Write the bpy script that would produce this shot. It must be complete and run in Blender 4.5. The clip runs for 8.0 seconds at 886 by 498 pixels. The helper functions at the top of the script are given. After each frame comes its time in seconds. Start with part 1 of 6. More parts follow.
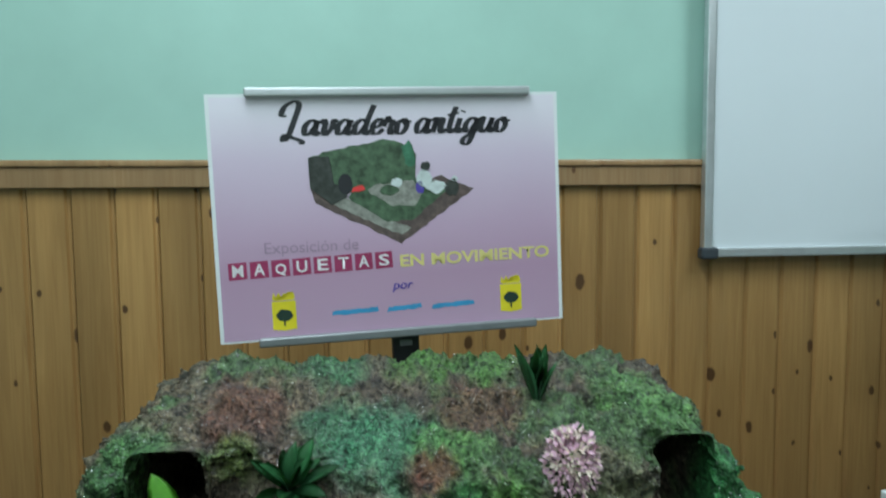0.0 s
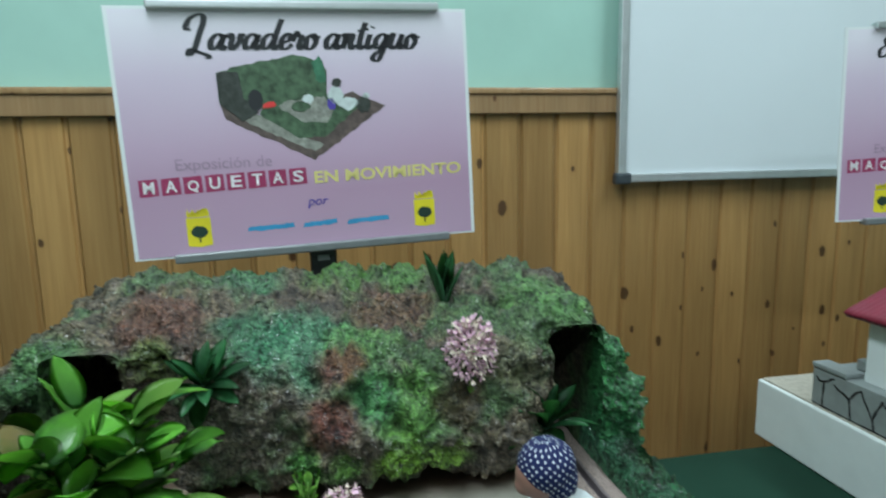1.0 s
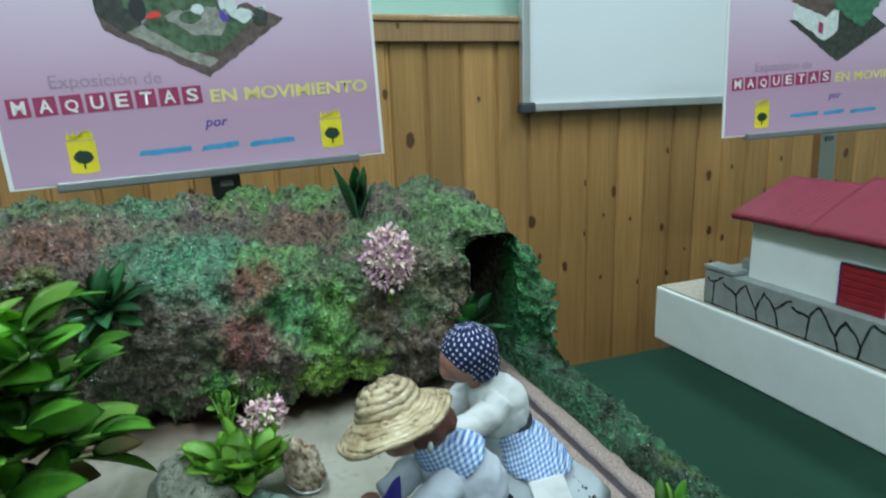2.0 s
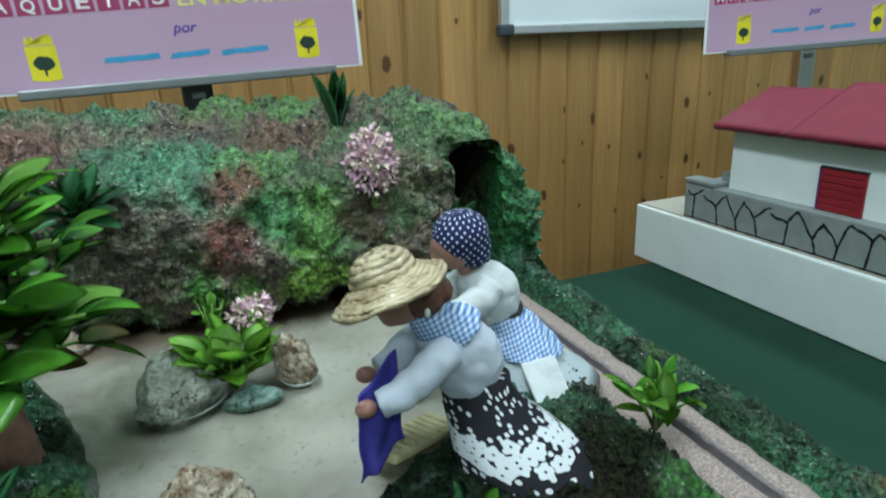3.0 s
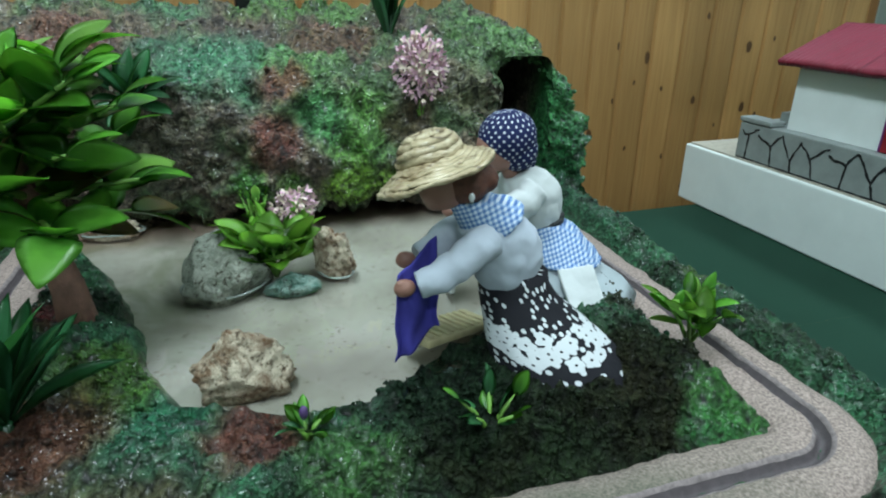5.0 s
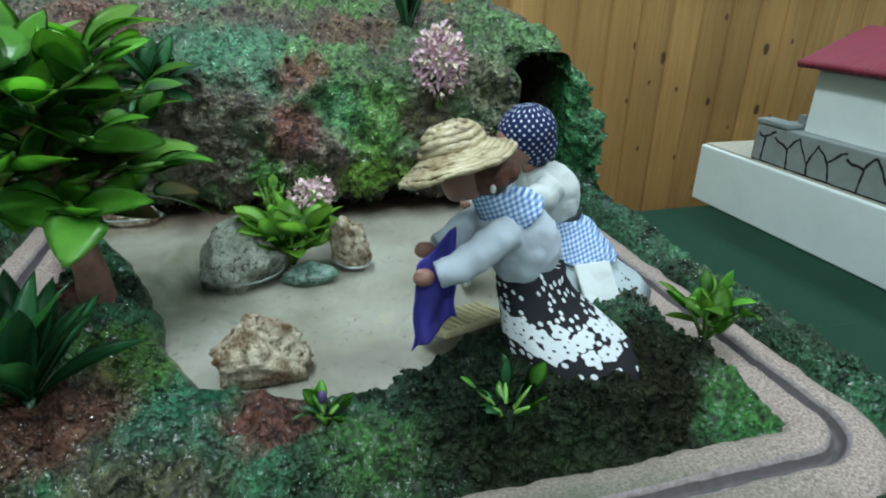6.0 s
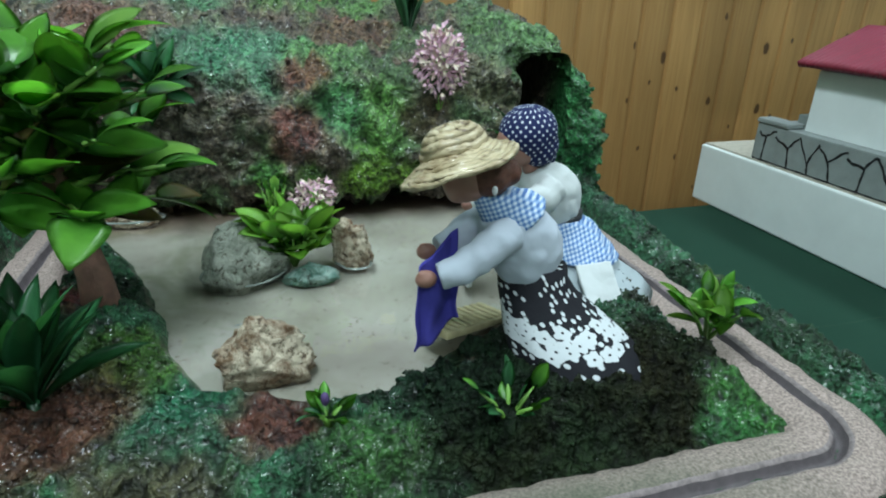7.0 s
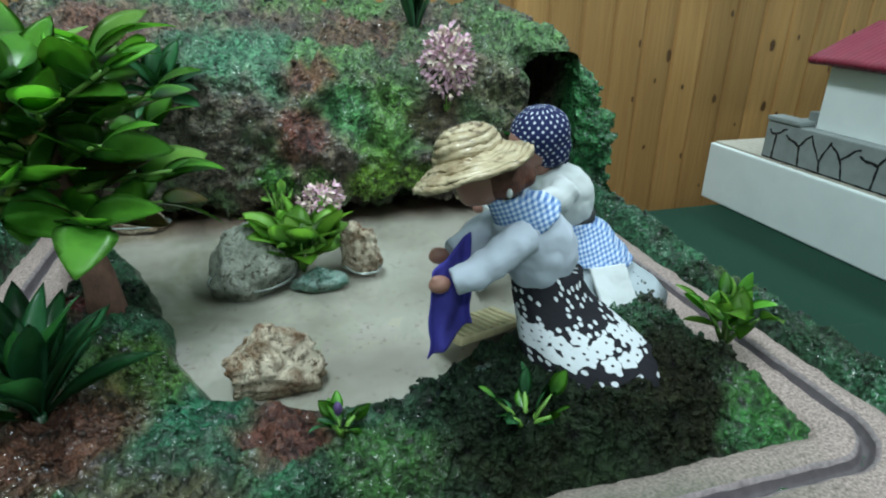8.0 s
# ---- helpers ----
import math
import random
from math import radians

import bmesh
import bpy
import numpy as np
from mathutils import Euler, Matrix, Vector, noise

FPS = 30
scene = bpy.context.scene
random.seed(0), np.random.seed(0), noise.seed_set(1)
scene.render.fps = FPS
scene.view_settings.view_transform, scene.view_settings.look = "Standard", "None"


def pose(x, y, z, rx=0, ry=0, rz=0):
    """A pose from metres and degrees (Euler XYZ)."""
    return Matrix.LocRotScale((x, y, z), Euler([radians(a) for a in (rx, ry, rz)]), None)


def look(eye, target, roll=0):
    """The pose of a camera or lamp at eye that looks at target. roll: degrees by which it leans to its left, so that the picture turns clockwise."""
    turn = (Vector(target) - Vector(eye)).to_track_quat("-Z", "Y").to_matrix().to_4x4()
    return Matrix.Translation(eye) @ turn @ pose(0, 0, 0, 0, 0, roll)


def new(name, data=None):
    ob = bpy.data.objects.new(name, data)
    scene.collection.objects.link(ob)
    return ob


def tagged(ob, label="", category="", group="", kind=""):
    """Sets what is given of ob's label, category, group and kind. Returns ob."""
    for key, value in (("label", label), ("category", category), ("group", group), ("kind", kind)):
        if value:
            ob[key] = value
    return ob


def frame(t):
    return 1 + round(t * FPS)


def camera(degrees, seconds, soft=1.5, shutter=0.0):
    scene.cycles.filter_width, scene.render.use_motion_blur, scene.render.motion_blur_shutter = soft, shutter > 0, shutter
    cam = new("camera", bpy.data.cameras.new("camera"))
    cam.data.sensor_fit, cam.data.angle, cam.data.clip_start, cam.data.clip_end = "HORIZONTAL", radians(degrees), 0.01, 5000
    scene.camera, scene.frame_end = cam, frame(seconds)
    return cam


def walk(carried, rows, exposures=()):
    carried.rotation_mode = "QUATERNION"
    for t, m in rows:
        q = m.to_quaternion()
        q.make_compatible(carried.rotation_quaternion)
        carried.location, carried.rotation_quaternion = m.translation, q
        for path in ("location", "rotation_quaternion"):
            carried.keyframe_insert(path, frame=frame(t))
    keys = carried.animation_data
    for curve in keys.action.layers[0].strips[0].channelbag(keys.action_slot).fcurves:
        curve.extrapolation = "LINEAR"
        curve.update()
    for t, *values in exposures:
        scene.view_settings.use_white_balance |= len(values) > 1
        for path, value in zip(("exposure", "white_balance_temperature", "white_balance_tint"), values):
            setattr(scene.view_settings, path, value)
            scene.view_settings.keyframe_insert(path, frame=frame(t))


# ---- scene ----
cam = camera(72.2, 8.0, soft=2.0, shutter=0.4)
PATH = [
    (0, (-0.057, 0.135, 1.161), (0.128, 2.122, 1.026), -0.5),
    (0.5, (-0.038, 0.113, 1.138), (0.192, 2.087, 0.912), -0.9),
    (1, (-0.023, 0.097, 1.12), (0.335, 2.041, 0.818), -1.1),
    (1.5, (-0.024, 0.097, 1.099), (0.51, 1.988, 0.723), -1.3),
    (3, (-0.043, 0.098, 1.031), (0.648, 1.869, 0.412), -2.5),
    (3.5, (-0.038, 0.09, 1.016), (0.611, 1.846, 0.313), -2.0),
    (4, (-0.04, 0.087, 1.004), (0.577, 1.829, 0.241), -1.0),
    (4.5, (-0.046, 0.09, 1.002), (0.542, 1.836, 0.223), -0.4),
    (6, (-0.06, 0.089, 0.998), (0.481, 1.845, 0.207), 1.6),
    (6.5, (-0.058, 0.085, 0.999), (0.488, 1.837, 0.202), 1.7),
    (7, (-0.061, 0.089, 0.999), (0.479, 1.845, 0.208), 1.4),
    (7.5, (-0.06, 0.092, 0.996), (0.473, 1.851, 0.207), 1.0),
    (8, (-0.064, 0.098, 0.998), (0.466, 1.857, 0.208), 0.8),
]
walk(cam, [(t, look(eye, target, roll)) for t, eye, target, roll in PATH], [(0.0, -0.38), (1.0, -0.26), (3.0, -0.1), (4.5, -0.05), (8.0, -0.05)])


# ---- light ----
world = bpy.data.worlds.new("world")
scene.world = world
world.use_nodes = True
world.node_tree.nodes["Background"].inputs[0].default_value = (0.5, 0.55, 0.6, 1)
world.node_tree.nodes["Background"].inputs[1].default_value = 0.02


def ceiling_lamp(x, y, sx, sy, watts, colour=(0.77, 0.94, 1.0)):
    data = bpy.data.lights.new("ceiling_lamp", "AREA")
    data.shape, data.size, data.size_y, data.energy, data.color = "RECTANGLE", sx, sy, watts, colour
    ob = new("ceiling_lamp", data)
    ob.matrix_world = pose(x, y, 2.5)
    return ob


ceiling_lamp(-0.36, 0.2, 0.2, 1.2, 35)
ceiling_lamp(1.15, 0.2, 0.2, 1.2, 25)
ceiling_lamp(-0.3, -1.5, 1.2, 0.2, 30)
scene.view_settings.exposure = 0.0


# ---- materials ----
def material(name, rough=0.5, metal=0.0, spec=0.5, coat=0.0):
    m = bpy.data.materials.new(name)
    m.use_nodes = True
    b = m.node_tree.nodes["Principled BSDF"]
    b.inputs["Roughness"].default_value = rough
    b.inputs["Metallic"].default_value = metal
    b.inputs["Specular IOR Level"].default_value = spec
    b.inputs["Coat Weight"].default_value = coat
    b.inputs["Coat Roughness"].default_value = 0.12
    return m, m.node_tree, b


def node(nt, kind, inputs=(), operation="", bands_direction=""):
    n = nt.nodes.new(kind)
    if operation:
        n.operation = operation
    if bands_direction:
        n.bands_direction = bands_direction
    for key, value in dict(inputs).items():
        if hasattr(value, "links"):
            nt.links.new(value, n.inputs[key])
        else:
            n.inputs[key].default_value = value
    return n


def ramp(nt, fac, stops, interpolation="LINEAR"):
    r = nt.nodes.new("ShaderNodeValToRGB")
    r.color_ramp.interpolation = interpolation
    el = r.color_ramp.elements
    while len(el) < len(stops):
        el.new(0.5)
    for e, (p, c) in zip(el, stops):
        e.position, e.color = p, (*c, 1)
    nt.links.new(fac, r.inputs[0])
    return r.outputs[0]


def mix(nt, fac, a, b, blend="MIX"):
    n = nt.nodes.new("ShaderNodeMix")
    n.data_type, n.blend_type = "RGBA", blend
    for key, value in ((0, fac), (6, a), (7, b)):
        if hasattr(value, "links"):
            nt.links.new(value, n.inputs[key])
        else:
            n.inputs[key].default_value = (*value, 1) if isinstance(value, tuple) else value
    return n.outputs[2]


def coords(nt, which="Object", scale=(1, 1, 1), offset=None):
    c = nt.nodes.new("ShaderNodeTexCoord")
    m = node(nt, "ShaderNodeMapping", {"Vector": c.outputs[which], "Scale": scale})
    if offset is not None:
        nt.links.new(offset, m.inputs["Location"])
    return m.outputs[0]


def noise_tex(nt, vec, scale, detail=4.0, rough=0.55, distort=0.0):
    return node(nt, "ShaderNodeTexNoise", {"Vector": vec, "Scale": scale, "Detail": detail, "Roughness": rough, "Distortion": distort}).outputs[0]


def bump(nt, b, height, strength=0.3, distance=0.002):
    n = node(nt, "ShaderNodeBump", {"Height": height, "Strength": strength, "Distance": distance})
    nt.links.new(n.outputs[0], b.inputs["Normal"])


def plain(name, colour, rough=0.5, metal=0.0, coat=0.0, vary=0.12, scale=30.0, bumpy=0.1, spec=0.5):
    """A painted or plastic surface with slight unevenness in tone and relief."""
    m, nt, b = material(name, rough, metal, spec, coat)
    v = coords(nt)
    n = noise_tex(nt, v, scale)
    lo = tuple(c * (1 - vary) for c in colour)
    hi = tuple(min(1, c * (1 + vary)) for c in colour)
    nt.links.new(ramp(nt, n, ((0.3, lo), (0.7, hi))), b.inputs["Base Color"])
    if bumpy:
        bump(nt, b, noise_tex(nt, v, scale * 8), bumpy, 0.001)
    return m


def wood_material(name, light, dark, knot, pitch):
    """Varnished knotty pine with the grain along z; every plank has its own tone and grain."""
    m, nt, b = material(name, 0.38, coat=0.15)
    info = nt.nodes.new("ShaderNodeObjectInfo")
    off = node(nt, "ShaderNodeVectorMath", {0: (7.3, 3.1, 9.7), "Scale": info.outputs["Random"]}, operation="SCALE")
    v = coords(nt, "Object", (1, 1, 1), off.outputs[0])
    grainv = node(nt, "ShaderNodeMapping", {"Vector": v, "Scale": (40, 40, 1.6)}).outputs[0]
    grain = noise_tex(nt, grainv, 2.2, 5, 0.6, 1.2)
    broad = noise_tex(nt, node(nt, "ShaderNodeMapping", {"Vector": v, "Scale": (10, 10, 1.1)}).outputs[0], 1.5, 2)
    col = ramp(nt, grain, ((0.25, dark), (0.75, light)))
    tone = node(nt, "ShaderNodeMapRange", {"Value": info.outputs["Random"], "To Min": 0.78, "To Max": 1.12}).outputs[0]
    tone2 = node(nt, "ShaderNodeMapRange", {"Value": broad, "From Min": 0.3, "From Max": 0.7, "To Min": 0.82, "To Max": 1.1}).outputs[0]
    k = node(nt, "ShaderNodeMath", {0: tone, 1: tone2}, operation="MULTIPLY").outputs[0]
    comb = node(nt, "ShaderNodeCombineColor", {0: k, 1: k, 2: k}).outputs[0]
    col = mix(nt, 1.0, col, comb, "MULTIPLY")
    sep = node(nt, "ShaderNodeSeparateXYZ", {0: v})
    flatv = node(nt, "ShaderNodeCombineXYZ", {0: sep.outputs[0], 1: node(nt, "ShaderNodeMath", {0: sep.outputs[2], 1: 0.6}, operation="MULTIPLY").outputs[0]})
    vor = node(nt, "ShaderNodeTexVoronoi", {"Vector": flatv.outputs[0], "Scale": 11.0, "Randomness": 1.0})
    vor.voronoi_dimensions = "2D"
    pick = node(nt, "ShaderNodeMath", {0: node(nt, "ShaderNodeSeparateColor", {0: vor.outputs["Color"]}).outputs[0], 1: 0.22}, operation="GREATER_THAN").outputs[0]
    wob = node(nt, "ShaderNodeMath", {0: noise_tex(nt, v, 90), 1: 0.07}, operation="MULTIPLY").outputs[0]
    dist = node(nt, "ShaderNodeMath", {0: vor.outputs["Distance"], 1: wob}, operation="ADD").outputs[0]
    size = node(nt, "ShaderNodeMapRange", {"Value": node(nt, "ShaderNodeSeparateColor", {0: vor.outputs["Color"]}).outputs[1], "To Min": 0.85, "To Max": 1.9}).outputs[0]
    dist = node(nt, "ShaderNodeMath", {0: dist, 1: size}, operation="MULTIPLY").outputs[0]
    halo = node(nt, "ShaderNodeMapRange", {"Value": dist, "From Min": 0.24, "From Max": 0.06, "To Min": 0.0, "To Max": 0.45}).outputs[0]
    core = node(nt, "ShaderNodeMapRange", {"Value": dist, "From Min": 0.14, "From Max": 0.105, "To Min": 0.0, "To Max": 0.95}).outputs[0]
    col = mix(nt, node(nt, "ShaderNodeMath", {0: halo, 1: pick}, operation="MULTIPLY").outputs[0], col, dark)
    col = mix(nt, node(nt, "ShaderNodeMath", {0: core, 1: pick}, operation="MULTIPLY").outputs[0], col, knot)
    nt.links.new(col, b.inputs["Base Color"])
    bump(nt, b, grain, 0.12, 0.0008)
    return m


PINE = wood_material("pine", (0.5, 0.285, 0.105), (0.36, 0.185, 0.062), (0.085, 0.038, 0.016), 0.078)
RAIL_PINE = wood_material("pale_pine", (0.46, 0.29, 0.15), (0.33, 0.18, 0.08), (0.12, 0.05, 0.02), 0.3)
GREEN_WALL = plain("mint_plaster", (0.39, 0.62, 0.54), 0.6, vary=0.05, scale=6, bumpy=0.15)
CREAM_WALL = plain("pale_plaster", (0.5, 0.62, 0.53), 0.7, vary=0.05, scale=6)
CEILING = plain("white_plaster", (0.8, 0.8, 0.78), 0.8, vary=0.03, scale=5)
FLOOR = plain("grey_terrazzo", (0.3, 0.28, 0.26), 0.35, vary=0.3, scale=120)
WHITEBOARD = plain("white_enamel", (0.74, 0.79, 0.83), 0.22, vary=0.02, scale=3, bumpy=0.0)
ALUMINIUM = plain("brushed_aluminium", (0.62, 0.64, 0.66), 0.38, 0.7, vary=0.06, scale=40)
GREY_METAL = plain("grey_lacquer", (0.22, 0.23, 0.24), 0.42, 0.3, vary=0.06, scale=60)
DARK_PLASTIC = plain("dark_plastic", (0.045, 0.055, 0.065), 0.5, vary=0.1, scale=60)
BLACK = plain("black_plastic", (0.018, 0.019, 0.022), 0.4, vary=0.2, scale=60)
CHROME = plain("chrome", (0.55, 0.5, 0.53), 0.12, 1.0, vary=0.05, scale=20, bumpy=0.0)


def cloth_green():
    m, nt, b = material("green_baize", 0.85, spec=0.2)
    v = coords(nt)
    n = noise_tex(nt, v, 9, 3)
    nt.links.new(ramp(nt, n, ((0.3, (0.008, 0.036, 0.022)), (0.7, (0.011, 0.045, 0.028)))), b.inputs["Base Color"])
    w1 = node(nt, "ShaderNodeTexWave", {"Vector": v, "Scale": 420.0}, bands_direction="X").outputs[1]
    w2 = node(nt, "ShaderNodeTexWave", {"Vector": v, "Scale": 420.0}, bands_direction="Y").outputs[1]
    bump(nt, b, node(nt, "ShaderNodeMath", {0: w1, 1: w2}, operation="ADD").outputs[0], 0.25, 0.0006)
    return m


BAIZE = cloth_green()


def lumps(nt, v, b, wet):
    """Crumbly, pitted relief under a thick glossy varnish."""
    warp = node(nt, "ShaderNodeVectorMath", {0: v, 1: node(nt, "ShaderNodeVectorMath", {0: node(nt, "ShaderNodeTexNoise", {"Vector": v, "Scale": 70.0, "Detail": 3.0}).outputs[1], "Scale": 0.02}, operation="SCALE").outputs[0]}, operation="ADD").outputs[0]
    cells = node(nt, "ShaderNodeTexVoronoi", {"Vector": warp, "Scale": 230.0})
    cells.feature = "SMOOTH_F1"
    cells.inputs["Smoothness"].default_value = 0.6
    soft = noise_tex(nt, v, 95, 5, 0.62, 0.6)
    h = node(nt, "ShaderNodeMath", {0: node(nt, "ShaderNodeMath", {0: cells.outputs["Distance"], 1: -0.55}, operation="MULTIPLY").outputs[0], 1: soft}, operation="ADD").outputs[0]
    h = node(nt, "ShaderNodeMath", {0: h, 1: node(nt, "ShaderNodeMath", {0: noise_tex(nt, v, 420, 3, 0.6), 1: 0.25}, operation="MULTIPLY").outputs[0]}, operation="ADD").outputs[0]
    bump(nt, b, h, 1.0, 0.008)
    rough = node(nt, "ShaderNodeMapRange", {"Value": soft, "From Min": 0.35, "From Max": 0.65, "To Min": wet + 0.35, "To Max": wet + 0.1}).outputs[0]
    nt.links.new(rough, b.inputs["Roughness"])
    # beads of varnish that catch the lamps
    b.inputs["Coat Weight"].default_value = 0.5
    b.inputs["Coat Roughness"].default_value = 0.06
    beads = noise_tex(nt, v, 200, 2, 0.5)
    gloss = node(nt, "ShaderNodeBump", {"Height": beads, "Strength": 1.0, "Distance": 0.003})
    nt.links.new(gloss.outputs[0], b.inputs["Coat Normal"])
    return soft, h


def painted_material(name, wet=0.24):
    """Modelled filler, dabbed with paint and varnished; the dabs come from the mesh's paint layer."""
    m, nt, b = material(name, 0.5, spec=0.25)
    v = coords(nt)
    soft, h = lumps(nt, v, b, wet)
    layer = nt.nodes.new("ShaderNodeAttribute")
    layer.attribute_name = "paint"
    fine = node(nt, "ShaderNodeTexNoise", {"Vector": v, "Scale": 75.0, "Detail": 4.0, "Roughness": 0.65}).outputs[1]
    col = mix(nt, 0.55, layer.outputs["Color"], mix(nt, 1.0, layer.outputs["Color"], ramp(nt, fine, ((0.38, (0.35, 0.4, 0.4)), (0.62, (1.8, 1.7, 1.55)))), "MULTIPLY"))
    # painted parts carry varnish; near-black shade colour loses gloss to stay dark
    tone = node(nt, "ShaderNodeRGBToBW", {0: layer.outputs["Color"]}).outputs[0]
    nt.links.new(node(nt, "ShaderNodeMapRange", {"Value": tone, "From Min": 0.012, "From Max": 0.05, "To Min": 0.02, "To Max": 0.5}).outputs[0], b.inputs["Coat Weight"])
    nt.links.new(node(nt, "ShaderNodeMapRange", {"Value": tone, "From Min": 0.012, "From Max": 0.05, "To Min": 0.06, "To Max": 0.25}).outputs[0], b.inputs["Specular IOR Level"])
    # pit shade put into the colour: low relief darkened, high relief lightened
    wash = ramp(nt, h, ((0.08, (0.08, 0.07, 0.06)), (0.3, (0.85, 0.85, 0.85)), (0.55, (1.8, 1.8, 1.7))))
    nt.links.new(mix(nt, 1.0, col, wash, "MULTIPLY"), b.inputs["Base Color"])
    return m


def varnish_material():
    m, nt, b = material("varnish_bead", 0.07, spec=0.9, coat=1.0)
    layer = nt.nodes.new("ShaderNodeAttribute")
    layer.attribute_name = "paint"
    nt.links.new(layer.outputs["Color"], b.inputs["Base Color"])
    b.inputs["Coat Roughness"].default_value = 0.04
    return m


VARNISH = varnish_material()
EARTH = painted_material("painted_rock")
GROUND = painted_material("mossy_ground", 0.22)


def sand_material():
    """Coarse pink sand; along the front stretch soft shade is put into the colour as dark green."""
    m, nt, b = material("pink_sand", 0.85, spec=0.2)
    v = coords(nt)
    n = noise_tex(nt, v, 620)
    col = ramp(nt, n, ((0.3, (0.15, 0.116, 0.105)), (0.7, (0.45, 0.35, 0.315))))
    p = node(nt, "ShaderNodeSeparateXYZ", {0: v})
    stain_shade = noise_tex(nt, v, 28, 4, 0.65)
    reach = node(nt, "ShaderNodeMath", {0: p.outputs[0], 1: node(nt, "ShaderNodeMath", {0: stain_shade, 1: 0.12}, operation="MULTIPLY").outputs[0]}, operation="ADD").outputs[0]
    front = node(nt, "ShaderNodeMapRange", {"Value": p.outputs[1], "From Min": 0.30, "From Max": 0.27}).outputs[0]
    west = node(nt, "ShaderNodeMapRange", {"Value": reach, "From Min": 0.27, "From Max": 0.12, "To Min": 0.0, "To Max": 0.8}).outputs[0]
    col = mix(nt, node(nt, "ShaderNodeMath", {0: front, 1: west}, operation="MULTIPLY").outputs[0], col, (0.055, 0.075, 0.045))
    nt.links.new(col, b.inputs["Base Color"])
    bump(nt, b, n, 0.7, 0.001)
    return m


SAND = sand_material()
WORN_SAND = plain("worn_grey_sand", (0.23, 0.19, 0.19), 0.8, vary=0.3, scale=350, bumpy=0.5, spec=0.2)
GROOVE = plain("dark_slot", (0.075, 0.06, 0.065), 0.6, vary=0.2, scale=200, bumpy=0.3)


def pond_bed_material():
    m, nt, b = material("pale_sand_bed", 0.5)
    v = coords(nt)
    n = noise_tex(nt, v, 14, 4, 0.6)
    col = ramp(nt, n, ((0.3, (0.29, 0.262, 0.225)), (0.5, (0.38, 0.352, 0.312)), (0.7, (0.44, 0.418, 0.38))))
    sx = node(nt, "ShaderNodeSeparateXYZ", {0: v})
    # greenish bed stain towards the west, with the tree's shade put into its colour
    west = node(nt, "ShaderNodeMapRange", {"Value": sx.outputs[0], "From Min": -0.03, "From Max": -0.17, "To Min": 0.0, "To Max": 1.0}).outputs[0]
    stain_shade = node(nt, "ShaderNodeMath", {0: west, 1: ramp(nt, noise_tex(nt, v, 17, 3, 0.6, 0.6), ((0.42, (0, 0, 0)), (0.6, (0.9, 0.9, 0.9))))}, operation="MULTIPLY").outputs[0]
    col = mix(nt, stain_shade, col, (0.17, 0.18, 0.115))
    back = node(nt, "ShaderNodeMapRange", {"Value": node(nt, "ShaderNodeMath", {0: sx.outputs[1], 1: node(nt, "ShaderNodeMath", {0: n, 1: 0.05}, operation="MULTIPLY").outputs[0]}, operation="ADD").outputs[0], "From Min": 0.645, "From Max": 0.69, "To Min": 0.0, "To Max": 0.8}).outputs[0]
    col = mix(nt, back, col, (0.26, 0.16, 0.125))
    sp = noise_tex(nt, v, 240, 3, 0.6)
    col = mix(nt, ramp(nt, sp, ((0.62, (0, 0, 0)), (0.68, (0.75, 0.75, 0.75)))), col, (0.17, 0.14, 0.11))
    nt.links.new(col, b.inputs["Base Color"])
    bump(nt, b, noise_tex(nt, v, 180), 0.3, 0.001)
    return m


def water_material():
    m = bpy.data.materials.new("still_water")
    m.use_nodes = True
    nt = m.node_tree
    nt.nodes.remove(nt.nodes["Principled BSDF"])
    v = coords(nt)
    bm_ = node(nt, "ShaderNodeBump", {"Height": noise_tex(nt, v, 22, 2), "Strength": 0.25, "Distance": 0.002}).outputs[0]
    t = node(nt, "ShaderNodeBsdfTransparent", {"Color": (0.93, 0.95, 0.93, 1)})
    g = node(nt, "ShaderNodeBsdfGlossy", {"Color": (1, 1, 1, 1), "Roughness": 0.03, "Normal": bm_})
    f = node(nt, "ShaderNodeFresnel", {"IOR": 1.4, "Normal": bm_})
    mx = node(nt, "ShaderNodeMixShader", {0: f.outputs[0], 1: t.outputs[0], 2: g.outputs[0]})
    nt.links.new(mx.outputs[0], nt.nodes["Material Output"].inputs[0])
    return m


BED = pond_bed_material()
WATER = water_material()


def stone_material(name, light, dark, rough=0.6):
    m, nt, b = material(name, rough)
    v = coords(nt)
    n = noise_tex(nt, v, 70, 6, 0.72, 0.8)
    col = ramp(nt, n, ((0.36, dark), (0.47, tuple((a + c) / 2 for a, c in zip(light, dark))), (0.56, light)))
    pits = noise_tex(nt, v, 190, 5, 0.7)
    col = mix(nt, 1.0, col, ramp(nt, pits, ((0.36, (0.2, 0.16, 0.12)), (0.46, (1, 1, 1)))), "MULTIPLY")
    nt.links.new(col, b.inputs["Base Color"])
    bump(nt, b, pits, 1.0, 0.006)
    return m


PALE_STONE = stone_material("pale_limestone", (0.62, 0.53, 0.4), (0.16, 0.08, 0.035))
GREY_STONE = stone_material("wet_grey_stone", (0.46, 0.48, 0.41), (0.16, 0.18, 0.14), 0.3)
TEAL_STONE = stone_material("teal_glazed_stone", (0.32, 0.45, 0.4), (0.06, 0.2, 0.15))


